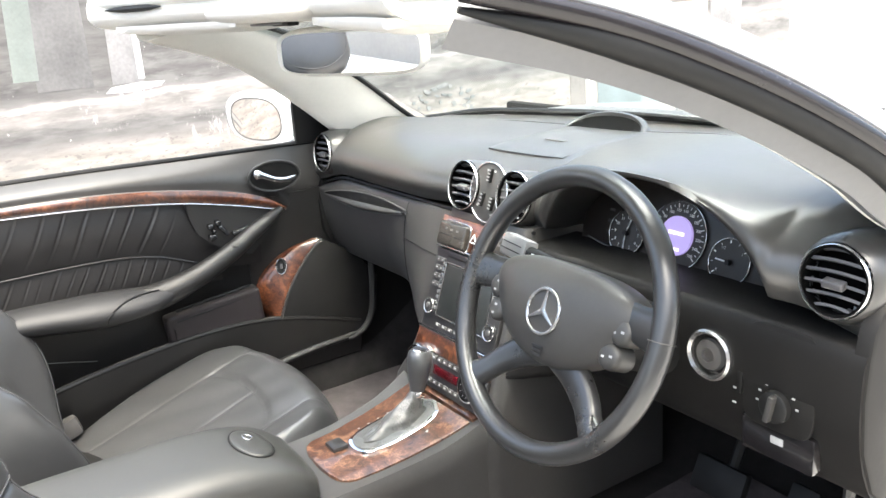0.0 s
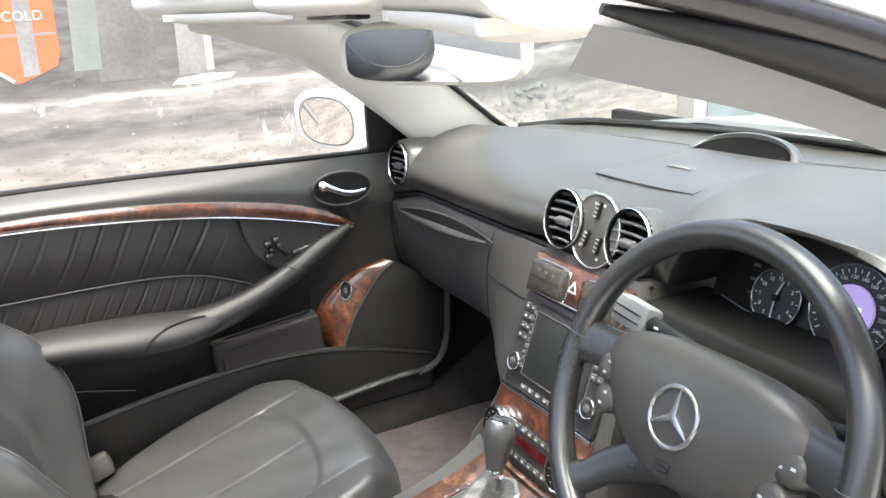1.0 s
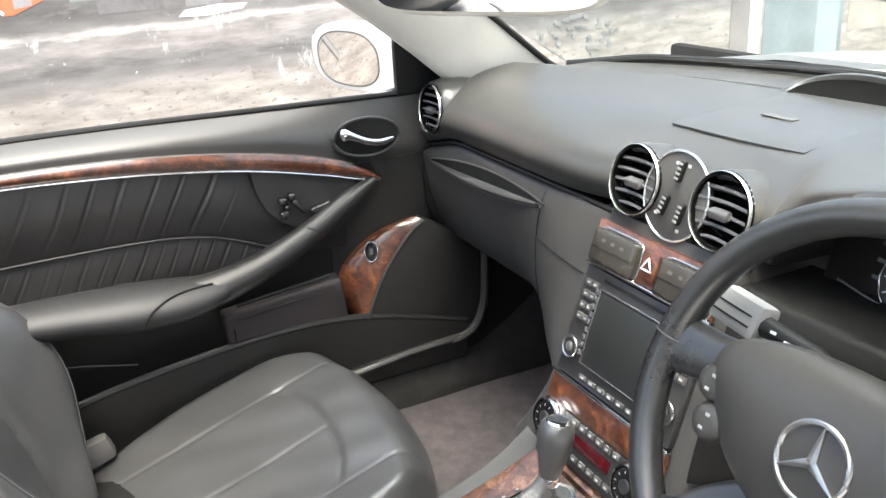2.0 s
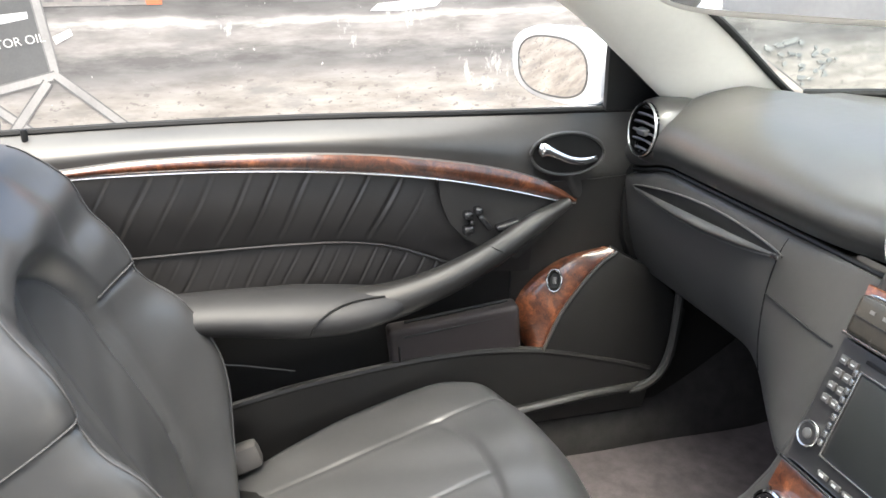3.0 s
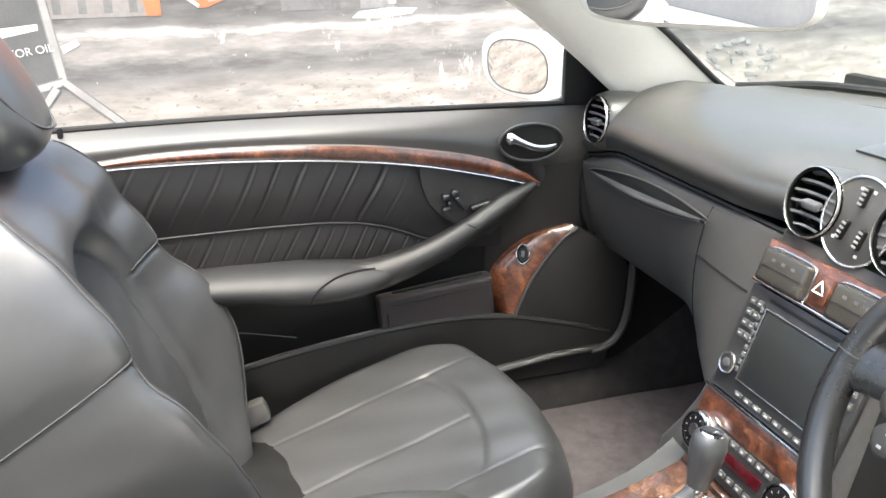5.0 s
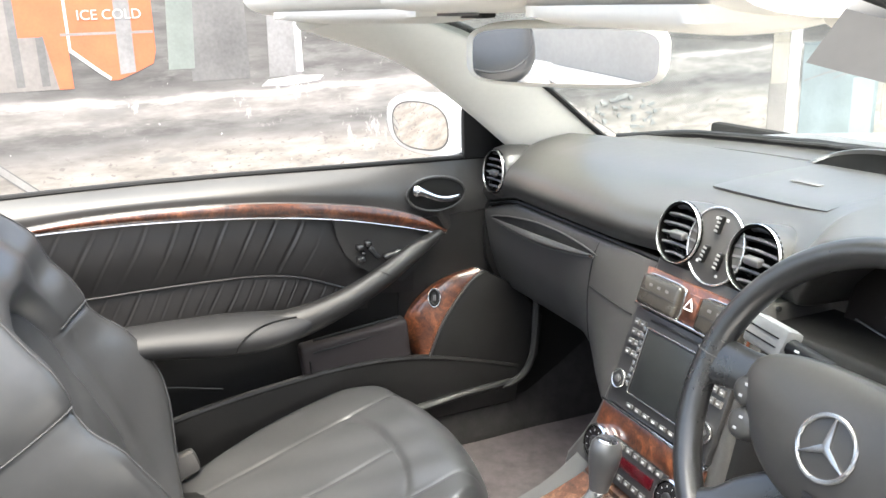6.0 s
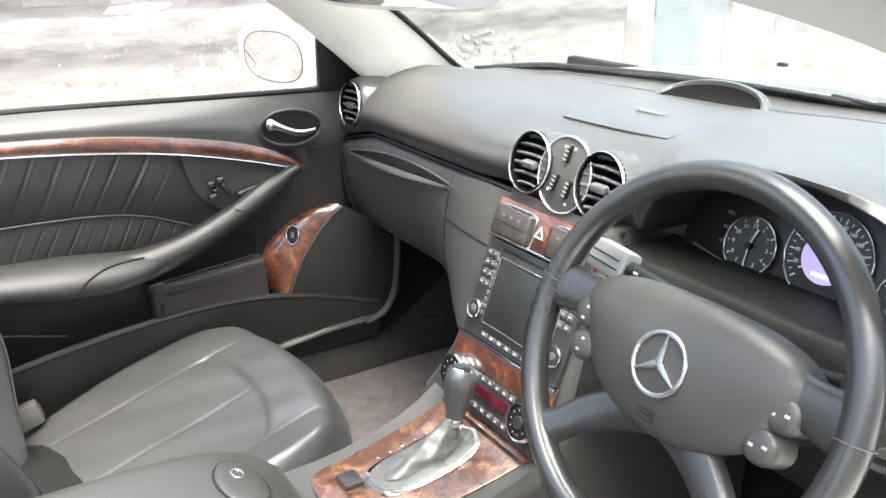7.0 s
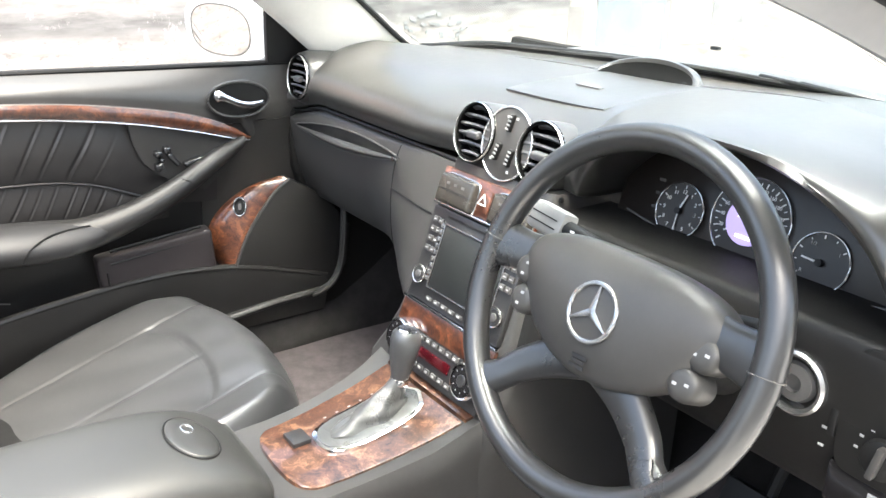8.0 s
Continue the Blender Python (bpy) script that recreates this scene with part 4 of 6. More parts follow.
part("face", prism([(-0.225, -0.055), (0.225, -0.055), (0.225, 0.02), (0.15, 0.085), (0.0, 0.11), (-0.15, 0.085), (-0.225, 0.02)], 0.01, CL @ Matrix.Translation((0, 0, -0.02)), 0.002), DIAL, cluster, "black dial face")


def gauge(x, y, R, ticks, needle, arc=(-2.4, 2.4), lcd=False):
    m = CL @ Matrix.Translation((x, y, -0.008))
    g = part("gauge", lathe([(R * 0.98, 0), (R * 0.97, 0.002), (0.001, 0.002)], 40, m), DIAL, cluster, "black gauge dial")
    part("bezel", tube([m @ Vector((R * math.sin(a), R * math.cos(a), 0.003)) for a in np.linspace(0, 6.2832, 49)[:-1]], 0.0012, 6, closed=True), SATIN, g, "thin chrome bezel")
    for i in range(ticks):
        a = arc[0] + (arc[1] - arc[0]) * i / (ticks - 1)
        L = R * (0.12 if i % 2 == 0 else 0.07)
        part("tick", rbox(0.0010 if i % 2 else 0.0016, L, 0.0006, 0, m @ pose(R * 0.86 * math.sin(a), R * 0.86 * math.cos(a), 0.0024, 0, 0, -math.degrees(a))), WHITE, g)
    a = needle
    part("needle", rbox(0.0022, R * 0.7, 0.0012, 0.0004, m @ pose(R * 0.3 * math.sin(a), R * 0.3 * math.cos(a), 0.005, 0, 0, -math.degrees(a))), WHITE, g)
    if lcd:
        part("display", lathe([(R * 0.56, 0.002), (R * 0.56, 0.006), (0.001, 0.0062)], 40, m), LCD, g, "violet lit display")
        part("display_text", rbox(R * 0.55, 0.005, 0.001, 0, m @ pose(0, 0.004, 0.0066)), LCDTEXT, g)
        part("display_text", rbox(R * 0.4, 0.004, 0.001, 0, m @ pose(0, -0.020, 0.0066)), LCDTEXT, g)
    else:
        part("hub", lathe([(R * 0.13, 0.003), (R * 0.12, 0.008), (0.001, 0.008)], 16, m), BLACK, g)
    return g


clock = gauge(-0.123, -0.013, 0.036, 13, 0.32, (-3.1416, 3.1416))
CM = CL @ Matrix.Translation((-0.123, -0.013, -0.008))
part("minute_hand", rbox(0.0018, 0.026, 0.001, 0.0003, CM @ pose(0, -0.0125, 0.0045)), WHITE, clock, "white minute hand")
for i in range(1, 13):
    a = radians(30 * i)
    words("numeral", str(i), 0.0072, CM @ Matrix.Translation((0.0245 * math.sin(a), 0.0245 * math.cos(a), 0.0026)), WHITE, clock)
speedo = gauge(-0.023, 0.002, 0.053, 27, -2.15, (-2.27, 2.27), lcd=True)
SP = CL @ Matrix.Translation((-0.023, 0.002, -0.008))
for i in range(13):
    a = radians(-110 + 20 * i)
    words("numeral", str(20 + 20 * i), 0.0064, SP @ Matrix.Translation((0.0385 * math.sin(a), 0.0385 * math.cos(a), 0.0026)), WHITE, speedo)
fuel = gauge(0.075, -0.017, 0.034, 7, -1.5, (-2.2, 0.9))
for k2, body_ in ((-2.2, "R"), (-0.65, "1/2"), (0.9, "1")):
    words("numeral", body_, 0.006, CL @ Matrix.Translation((0.075 + 0.0235 * math.sin(k2), -0.017 + 0.0235 * math.cos(k2), -0.0054)), PRINT, fuel)
part("lower_trim", tube([CL @ Vector((x, -0.052 + 0.02 * (x / 0.2) ** 2, 0.0)) for x in np.linspace(-0.2, 0.2, 20)], 0.0014, 6), GREYP, cluster)
for x, y in ((-0.165, 0.0), (-0.165, -0.018), (-0.165, 0.018), (0.16, 0.03), (0.06, 0.085), (-0.05, 0.075)):
    part("lamp_mark", rbox(0.010, 0.004, 0.001, 0, CL @ pose(x, y, -0.0095)), GREYP, cluster)

# ---- driver's side controls ----
ign = part("ignition", lathe([(0.030, -0.02), (0.035, 0.0), (0.035, 0.006), (0.032, 0.009), (0.028, 0.006), (0.027, -0.004), (0.001, -0.004)], 36, frame3((0.500, -0.013, 0.752), (1, 0, 0), (0, 0.05, 1))), SATIN, dash, "chrome ignition ring")
part("key_slot", lathe([(0.023, -0.003), (0.020, 0.004), (0.010, 0.006), (0.009, 0.001), (0.001, 0.001)], 28, frame3((0.500, -0.014, 0.752), (1, 0, 0), (0, 0.05, 1))), GREYP, ign, "key slot")
LS = frame3((0.600, -0.010, 0.727), (1, 0, 0), (0, 0.05, 1))
lp = part("light_panel", prism(ellipse(0.050, 0.068, 40, 6.0), 0.004, LS @ Matrix.Translation((0, 0.022, -0.0030)), 0.0012), KNEE, dash, "headlamp switch panel")
part("light_knob", lathe([(0.021, 0), (0.020, 0.008), (0.017, 0.010), (0.001, 0.010)], 28, LS @ pose(0.0, -0.012, 0.002)), BLACK, lp, "round light switch")
part("light_grip", rbox(0.008, 0.036, 0.012, 0.003, LS @ pose(0, -0.012, 0.015, 0, 0, -10)), PLASTIC, lp)
for i in range(7):
    a = -1.6 + 0.5 * i
    part("mark", rbox(0.004, 0.0025, 0.001, 0, LS @ pose(0.028 * math.sin(a), -0.012 + 0.028 * math.cos(a), 0.0012)), PRINT, lp)
for x, y in ((0.0, 0.055), (0.008, 0.05), (-0.008, 0.05), (0.0, 0.045)):
    part("mark", rbox(0.004, 0.004, 0.001, 0, LS @ pose(x, y, 0.0012)), PRINT, lp)
part("dimmer", rbox(0.008, 0.03, 0.006, 0.002, LS @ pose(-0.055, 0.0, 0.0)), BLACK, dash, "small dimmer wheel")
for y in (-0.03, -0.01, 0.012, 0.03):
    part("mark", rbox(0.006, 0.0025, 0.001, 0, LS @ pose(-0.062, y, 0.0005)), PRINT, dash)
bp = part("release_panel", rbox(0.105, 0.02, 0.05, 0.006, pose(0.60, 0.000, 0.662)), GLOSS, dash, "gloss black release panel")
part("release_mark", rbox(0.018, 0.002, 0.010, 0.001, pose(0.602, -0.011, 0.667)), PRINT, bp, "white symbol")

pedals = thing("pedals", (0.4, 0.2, 0.3), "black rubber brake and accelerator pedals", "pedals")
part("brake_pedal", rbox(0.10, 0.02, 0.06, 0.006, pose(0.37, 0.18, 0.42, -25)), RUBBER, pedals)
part("pedal_arm", tube([(0.38, 0.19, 0.42), (0.39, 0.24, 0.56)], 0.009, 8), BLACK, pedals)
part("accelerator_pedal", rbox(0.05, 0.02, 0.16, 0.006, pose(0.50, 0.19, 0.38, -30)), RUBBER, pedals)

# ---- steering wheel ----
wheel = thing("steering_wheel", (0.37, -0.12, 0.80), "black leather three-spoke steering wheel with chrome emblem", "steering wheel")
WM = pose(0.382, -0.180, 0.824, 67, 0, 0)
RIM = 0.181


def wp(a, r, z=0.0):
    a = radians(a)
    return WM @ Vector((r * math.cos(a), r * math.sin(a), z))


part("rim", tube([wp(a, RIM, 0.0) for a in np.arange(0, 360, 5)], 0.0155, 14, closed=True, up=WM.to_3x3() @ Vector((0, 0, 1)), flat=0.95), WHEEL_LEATHER, wheel, "worn black leather rim", 80)
NW = WM.to_3x3()


def bar(name, pts, widths, thick, zs, label=""):
    """A smooth flattened spoke along a curve in the wheel's plane."""
    c = cr([(x, y, z) for (x, y), z in zip(pts, zs)], 22)
    rings = []
    for i, p in enumerate(c):
        d = (c[min(i + 1, 21)] - c[max(i - 1, 0)])
        d = Vector((d.x, d.y, 0)).normalized()
        n_ = Vector((-d.y, d.x, 0))
        w = lerp(np.linspace(0, 1, len(widths)), widths, i / 21)
        rings.append([WM @ (p + n_ * w * math.copysign(abs(math.cos(a)) ** 0.75, math.cos(a)) + Vector((0, 0, thick * math.copysign(abs(math.sin(a)) ** 0.8, math.sin(a))))) for a in np.linspace(0, 6.2832, 25)[:-1]])
    return part(name, loft(rings), WHEEL_LEATHER, wheel, label, 80)


# airbag pad: a domed shield with a nearly straight top edge
SHIELD = cr([(x, y, 0) for x, y in ((0, 0.066), (0.06, 0.064), (0.105, 0.054), (0.128, 0.038), (0.131, 0.016), (0.114, -0.014), (0.092, -0.040), (0.062, -0.059), (0.03, -0.069), (0, -0.072))], 37)


def shield(a):
    """The pad's outline: a is degrees round it, from its top."""
    f = a % 360
    q = SHIELD[round((f if f <= 180 else 360 - f) / 5)]
    return (q.x if f <= 180 else -q.x), q.y


rings = []
for f, z in ((0.97, -0.040), (1.0, -0.022), (1.0, -0.006), (0.985, 0.0), (0.95, 0.0045), (0.86, 0.010), (0.7, 0.0150), (0.5, 0.0185), (0.25, 0.0205), (0.03, 0.021)):
    rings.append([WM @ Vector((shield(a)[0] * f, shield(a)[1] * f, z - 0.004)) for a in np.arange(0, 360, 5)])
pad = part("airbag_pad", loft(rings), PADSKIN, wheel, "charcoal airbag cover", 70)
em = frame3(WM @ Vector((-0.000, -0.002, 0.0155)), NW @ Vector((1, 0, 0)), NW @ Vector((0, 1, 0)))
part("emblem_ring", tube([em @ Vector((0.0295 * math.cos(a), 0.0295 * math.sin(a), 0.002)) for a in np.linspace(0, 6.2832, 41)[:-1]], 0.0026, 8, closed=True), SATIN, pad, "round chrome emblem")
for a in (90, 210, 330):
    part("emblem_bar", prism([(-0.0045, 0), (0.0045, 0), (0.0008, 0.029), (-0.0008, 0.029)], 0.004, em @ pose(0, 0, 0, 0, 0, a - 90), 0.001), SATIN, pad)
for i in range(3):
    part("moulded_mark", rbox(0.020 - 0.004 * (i == 1), 0.003, 0.0008, 0, em @ pose(0.002, -0.046 - 0.005 * i, -0.0022, 4)), ARMREST, pad)
for s in (-1, 1):
    bar("spoke", [(s * 0.10, 0.022), (s * 0.135, 0.022), (s * 0.176, 0.020)], (0.026, 0.023, 0.027), 0.011, (-0.014, -0.010, -0.002), "leather upper spoke")
    bar("spoke", [(s * 0.010, -0.050), (s * 0.050, -0.068), (s * 0.085, -0.092), (s * 0.104, -0.112), (s * 0.126, -0.130)], (0.024, 0.022, 0.019, 0.017, 0.022), 0.012, (-0.020, -0.018, -0.013, -0.008, -0.002), "leather lower spoke")
    for x, y, w, h in ((0.119, 0.012, 0.018, 0.017), (0.111, -0.020, 0.018, 0.017)):
        bt = part("button_pod", lathe([(1.0, -0.022), (1.0, 0.0), (0.93, 0.006), (0.75, 0.009), (0.4, 0.010), (0.01, 0.010)], 28, WM @ pose(s * x, y - 0.006, -0.006), sx=w, sy=h), PADSKIN, wheel, "oval button pod")
        for d in (-0.007, 0.007):
            part("button_mark", rbox(0.005, 0.003, 0.001, 0.0003, WM @ pose(s * x + d * (0.9 if s > 0 else 0.2), y - 0.006 + d * (0.2 if s > 0 else 0.9), 0.0036)), PRINT, bt)
bar("spoke_tip", [(0.104, -0.106), (0.112, -0.117), (0.124, -0.128)], (0.012, 0.012, 0.013), 0.004, (0.0025, 0.006, 0.009), "satin silver spoke tip")
for a in (172, 4):
    part("rim_joint", tube([wp(a, RIM) + (NW @ Vector((0.0162 * math.cos(radians(a)) * math.cos(b), 0.0162 * math.sin(radians(a)) * math.cos(b), 0.0162 * math.sin(b)))) for b in np.linspace(0, 6.2832, 17)[:-1]], 0.0007, 5, closed=True), GREYP, wheel)
part("column_shroud", loft([[WM @ Vector((w * math.cos(a), w * 0.8 * math.sin(a) - 0.01, z)) for a in np.linspace(0, 6.2832, 25)[:-1]] for z, w in ((-0.03, 0.055), (-0.06, 0.06), (-0.16, 0.065), (-0.28, 0.065))]), BLACK, wheel, "black column shroud")
stalk = thing("indicator_stalk", (0.3, -0.09, 0.85), "grey combination stalk with dark printed lever", "stalk")
SM = WM @ Matrix.Translation((0, 0, -0.055))
part("lever", tube([SM @ Vector((-0.01, 0.035, -0.01)), SM @ Vector((-0.08, 0.055, 0.0)), SM @ Vector((-0.135, 0.06, 0.005))], [0.008, 0.009, 0.010], 10), BLACK, stalk)
part("lever_end", rbox(0.056, 0.034, 0.026, 0.006, SM @ pose(-0.157, 0.062, 0.005, 0, 0, -5)), STALKGREY, stalk, "light grey lever end")
for d in (-0.006, 0.004):
    part("end_line", rbox(0.046, 0.0015, 0.001, 0, SM @ pose(-0.160, 0.062 + d, 0.0182, 0, 0, -5)), KNEE, stalk)
for i in range(4):
    part("mark", rbox(0.006, 0.0025, 0.001, 0, SM @ pose(-0.115 + 0.016 * i, 0.059 - 0.003 * i, 0.0125)), WHITE, stalk)
part("lever", tube([SM @ Vector((0.05, 0.03, -0.01)), SM @ Vector((0.13, 0.045, 0.0))], 0.008, 10), BLACK, stalk)
part("lever", tube([SM @ Vector((-0.05, -0.01, -0.01)), SM @ Vector((-0.14, -0.02, 0.005))], 0.007, 10), BLACK, stalk)

# ---- passenger door ----
door = thing("passenger_door", (-0.72, -0.5, 0.35), "black door panel with pleated leather and walnut strip", "car door")
WOOD_UP = [(-1.06, 0.866), (-0.885, 0.877), (-0.786, 0.884), (-0.651, 0.884), (-0.486, 0.875), (-0.342, 0.856), (-0.218, 0.829), (-0.141, 0.797), (-0.113, 0.776)]
WOOD_LO = [(-1.06, 0.855), (-0.885, 0.866), (-0.786, 0.867), (-0.651, 0.863), (-0.486, 0.850), (-0.342, 0.829), (-0.218, 0.80), (-0.141, 0.778), (-0.113, 0.772)]


def up_z(y):
    return ease([p[0] for p in WOOD_UP], [p[1] for p in WOOD_UP], y)


def lo_z(y):
    return ease([p[0] for p in WOOD_LO], [p[1] for p in WOOD_LO], y)


def belt_z(y):
    return ease((-1.2, -0.806, -0.562, -0.299, -0.036, 0.2), (0.92, 0.926, 0.925, 0.918, 0.912, 0.905), y) - 0.004


def upper_door(u, v):
    y = -1.13 + 1.20 * u
    z0, z1 = belt_z(y), up_z(min(y, -0.125)) if y < -0.1 else 0.70
    if y >= -0.125:
        z1 = up_z(-0.125) - 0.06 * step(-0.125, -0.085, y)
    z = z0 + (z1 - z0) * v
    bulge = 0.045 * math.sin(math.pi * 0.5 * min(1, v * 1.25)) - 0.03 * step(0.72, 1.0, v) * step(-0.2, -0.1, y)
    return -0.712 + bulge * (1 - (0.35 + 0.45 * step(0.4, 0.8, v)) * step(-0.13, -0.05, y)), y, z


part("upper_trim", shell(upper_door, 70, 18, 0.01), PLASTIC, door, "charcoal upper door trim", 50)
part("front_trim", shell(lambda u, v: (-0.716 + 0.034 * (1 - v) ** 1.5 * (1 - step(0.4, 1.0, u)), -0.20 + 0.33 * u, 0.80 - 0.24 * v), 16, 10, (-0.006, 0, 0)), DOOR_PANEL, door, "charcoal trim below the handle")
part("belt_strip", tube([(-0.714, y, belt_z(y) + 0.001) for y in np.linspace(-1.13, 0.06, 30)], 0.006, 8), RUBBER, door, "black window seal")
part("outer_skin", rbox(0.05, 1.3, 0.55, 0.02, pose(-0.775, -0.53, 0.63)), SILVER, door, "silver outer door skin")
strip = part("wood_strip", shell(lambda u, v: (-0.659 + 0.010 * math.sin(math.pi * (0.15 + 0.75 * v)), -1.06 + 0.947 * u, up_z(-1.06 + 0.947 * u) * (1 - v) + lo_z(-1.06 + 0.947 * u) * v), 70, 6, 0.006), WOOD, door, "glossy walnut strip")
part("bright_edge", tube([(-0.654, y, lo_z(y) - 0.002) for y in np.linspace(-1.06, -0.112, 60)], 0.0018, 8), RING, strip, "chrome strip edge")

SEAM = [(-1.06, 0.735), (-0.803, 0.735), (-0.694, 0.736), (-0.573, 0.735), (-0.484, 0.730), (-0.412, 0.716), (-0.337, 0.686), (-0.278, 0.661), (-0.2, 0.65)]


def seam_z(y):
    return ease([p[0] for p in SEAM], [p[1] for p in SEAM], y)


def pleat(y, z, lower):
    # slanted gathers, about 55 mm apart, deepest half way up
    s_ = (y - (z - 0.73) * 0.55) / (0.048 if not lower else 0.030)
    s_ += 0.10 * math.sin(s_ * 2.3) + 0.035 * math.sin(z * 40 + s_)
    f = s_ - math.floor(s_)
    amp = 0.5 + 0.6 * ((math.sin(math.floor(s_) * 12.99) * 437.5) % 1.0)
    return amp * 0.0026 * math.exp(-((f - 0.5) / 0.06) ** 2) - amp * 0.0017 * math.exp(-((f - 0.60) / 0.035) ** 2)


def panel_up(u, v):
    y = -1.08 + 0.90 * u
    z = (lo_z(y) - 0.006) * (1 - v) + seam_z(y) * v
    return -0.678 + 0.010 * math.sin(math.pi * v) - pleat(y, z, False) * math.sin(math.pi * min(1, 0.12 + v * 0.85)) * (1 - step(-0.40, -0.345, y)), y, z


part("pleated_panel", shell(panel_up, 480, 52, 0.004), LEATHER_DOOR, door, "pleated black leather insert", 70)


def panel_lo(u, v):
    y = -1.08 + 0.80 * u
    z = (seam_z(y) - 0.002) * (1 - v) + 0.63 * v
    return -0.677 + 0.004 * math.sin(math.pi * v) - pleat(y, z, True) * math.sin(math.pi * min(1, 0.1 + v)) * 0.9, y, z


part("pleated_panel", shell(panel_lo, 480, 44, 0.004), LEATHER_DOOR, door, "pleated black leather lower insert", 70)
part("seam", tube([(-0.6735, y, seam_z(y)) for y in np.linspace(-1.06, -0.3, 50)], 0.0022, 6), LEATHER_DOOR, door)
SWP = [(-0.342, 0.826), (-0.28, 0.815), (-0.218, 0.797), (-0.15, 0.774), (-0.118, 0.768), (-0.16, 0.722), (-0.209, 0.682), (-0.262, 0.704), (-0.298, 0.726), (-0.322, 0.752), (-0.336, 0.788)]
sw = part("switch_panel", prism(SWP, 0.020, frame3((-0.680, 0, 0), (0, 1, 0), (0, 0, 1)), 0.002), DOOR_PANEL, door, "charcoal seat switch panel")
part("panel_joint", tube(cr([(-0.6625, y, z) for y, z in SWP[6:] + SWP[:1]], 24), 0.0016, 6), BLACK, sw)
for y, z, a, w, h in ((-0.296, 0.765, 0, 0.013, 0.011), (-0.279, 0.771, 0, 0.012, 0.011), (-0.295, 0.741, 8, 0.015, 0.011), (-0.268, 0.752, -52, 0.028, 0.009), (-0.229, 0.743, 14, 0.036, 0.009), (-0.290, 0.753, 0, 0.008, 0.008)):
    part("seat_switch", rbox(w * 1.12, h * 1.15, 0.022, 0.0045, frame3((-0.656, y, z), (0, 1, 0), (0, 0, 1)) @ pose(0, 0, 0, 0, 0, a), 3), SWGLOSS, sw, "small seat adjustment switch")
part("seat_switch", lathe([(0.007, 0), (0.0065, 0.006), (0.001, 0.007)], 14, frame3((-0.658, -0.297, 0.737), (0, 1, 0), (0, 0, 1))), GLOSS, sw)

# door handle in its oval bowl
hm = frame3((-0.663, -0.128, 0.852), (0, 1, -0.06), (0.10, 0, 1))
bowl = part("handle_bowl", lathe([(1.04, 0.002), (1.0, 0.004), (0.95, 0.001), (0.85, -0.004), (0.5, -0.010), (0.01, -0.012)], 40, hm, sx=0.061, sy=0.034), BLACK, door, "oval handle bowl")
part("bowl_rim", tube([hm @ Vector((0.063 * math.cos(a), 0.0355 * math.sin(a), 0.003)) for a in np.linspace(0, 6.2832, 41)[:-1]], 0.003, 8, closed=True), PLASTIC, bowl)
part("door_handle", tube([hm @ Vector(p) for p in cr([(-0.052, 0.006, 0.002), (-0.040, 0.008, 0.008), (-0.022, 0.002, 0.012), (0.0, -0.006, 0.014), (0.025, -0.009, 0.013), (0.050, -0.005, 0.009)], 20)],
                         [0.004, 0.009, 0.0115, 0.0115, 0.010, 0.008, 0.007, 0.0065, 0.0062, 0.006, 0.006, 0.006, 0.006, 0.006, 0.006, 0.006, 0.006, 0.0055, 0.005, 0.004], 10, flat=0.6), CHROME, bowl, "chrome pull handle")

# armrest and pull
ap = cr([(-0.655, -1.05, 0.650), (-0.640, -0.9, 0.652), (-0.632, -0.72, 0.654), (-0.626, -0.58, 0.645), (-0.616, -0.46, 0.645), (-0.616, -0.36, 0.668), (-0.622, -0.27, 0.705), (-0.637, -0.19, 0.746), (-0.652, -0.125, 0.774)], 46)
ar = [lerp((0, 11, 17, 23, 28, 34, 40, 45), (0.026, 0.028, 0.035, 0.031, 0.025, 0.021, 0.017, 0.009), i) for i in range(46)]
rest = part("door_armrest", tube(ap[:27], [r * math.sqrt(max(0.03, 1 - (max(0, i - 19) / 7.2) ** 2)) for i, r in enumerate(ar[:27])], 20, flat=1.9), ARMREST, door, "padded leather door armrest", 70)
part("pull_handle", tube(ap[19:], [r * 0.97 for r in ar[19:]], 18, flat=1.15), DOOR_TRIM, rest, "charcoal door pull", 70)


part("end_seam", tube(cr([(-0.5644, -0.5618, 0.6305), (-0.558, -0.5567, 0.6458), (-0.5621, -0.5432, 0.6575), (-0.5756, -0.5138, 0.6675), (-0.5859, -0.4799, 0.6697), (-0.5911, -0.4444, 0.6692)], 24), 0.0016, 6), BLACK, rest, "sewn joint round the pad's end")
part("pull_joint", tube(cr([(-0.6228, -0.2748, 0.7240), (-0.6060, -0.2651, 0.7228), (-0.6014, -0.2515, 0.7160)], 10), 0.0012, 6), BLACK, rest)
part("lower_trim", shell(lambda u, v: (-0.716, -1.12 + 1.19 * u, 0.70 - 0.345 * v), 30, 10, (-0.006, 0, 0)), DOOR_TRIM, door, "black lower door trim")
LIP = [(-1.1, 0.38), (-0.85, 0.437), (-0.731, 0.467), (-0.587, 0.495), (-0.426, 0.514), (-0.33, 0.519), (-0.25, 0.517), (-0.16, 0.505), (-0.057, 0.478), (0.05, 0.443)]


def lip2(y):
    return ease([p[0] for p in LIP], [p[1] for p in LIP], y)


pocket = part("door_pocket", shell(lambda u, v: (-0.650 - 0.02 * v ** 2, -1.1 + 1.15 * u, lip2(-1.1 + 1.15 * u) * (1 - v) + 0.355 * v), 50, 8, 0.012), DOOR_TRIM, door, "charcoal door pocket wall")
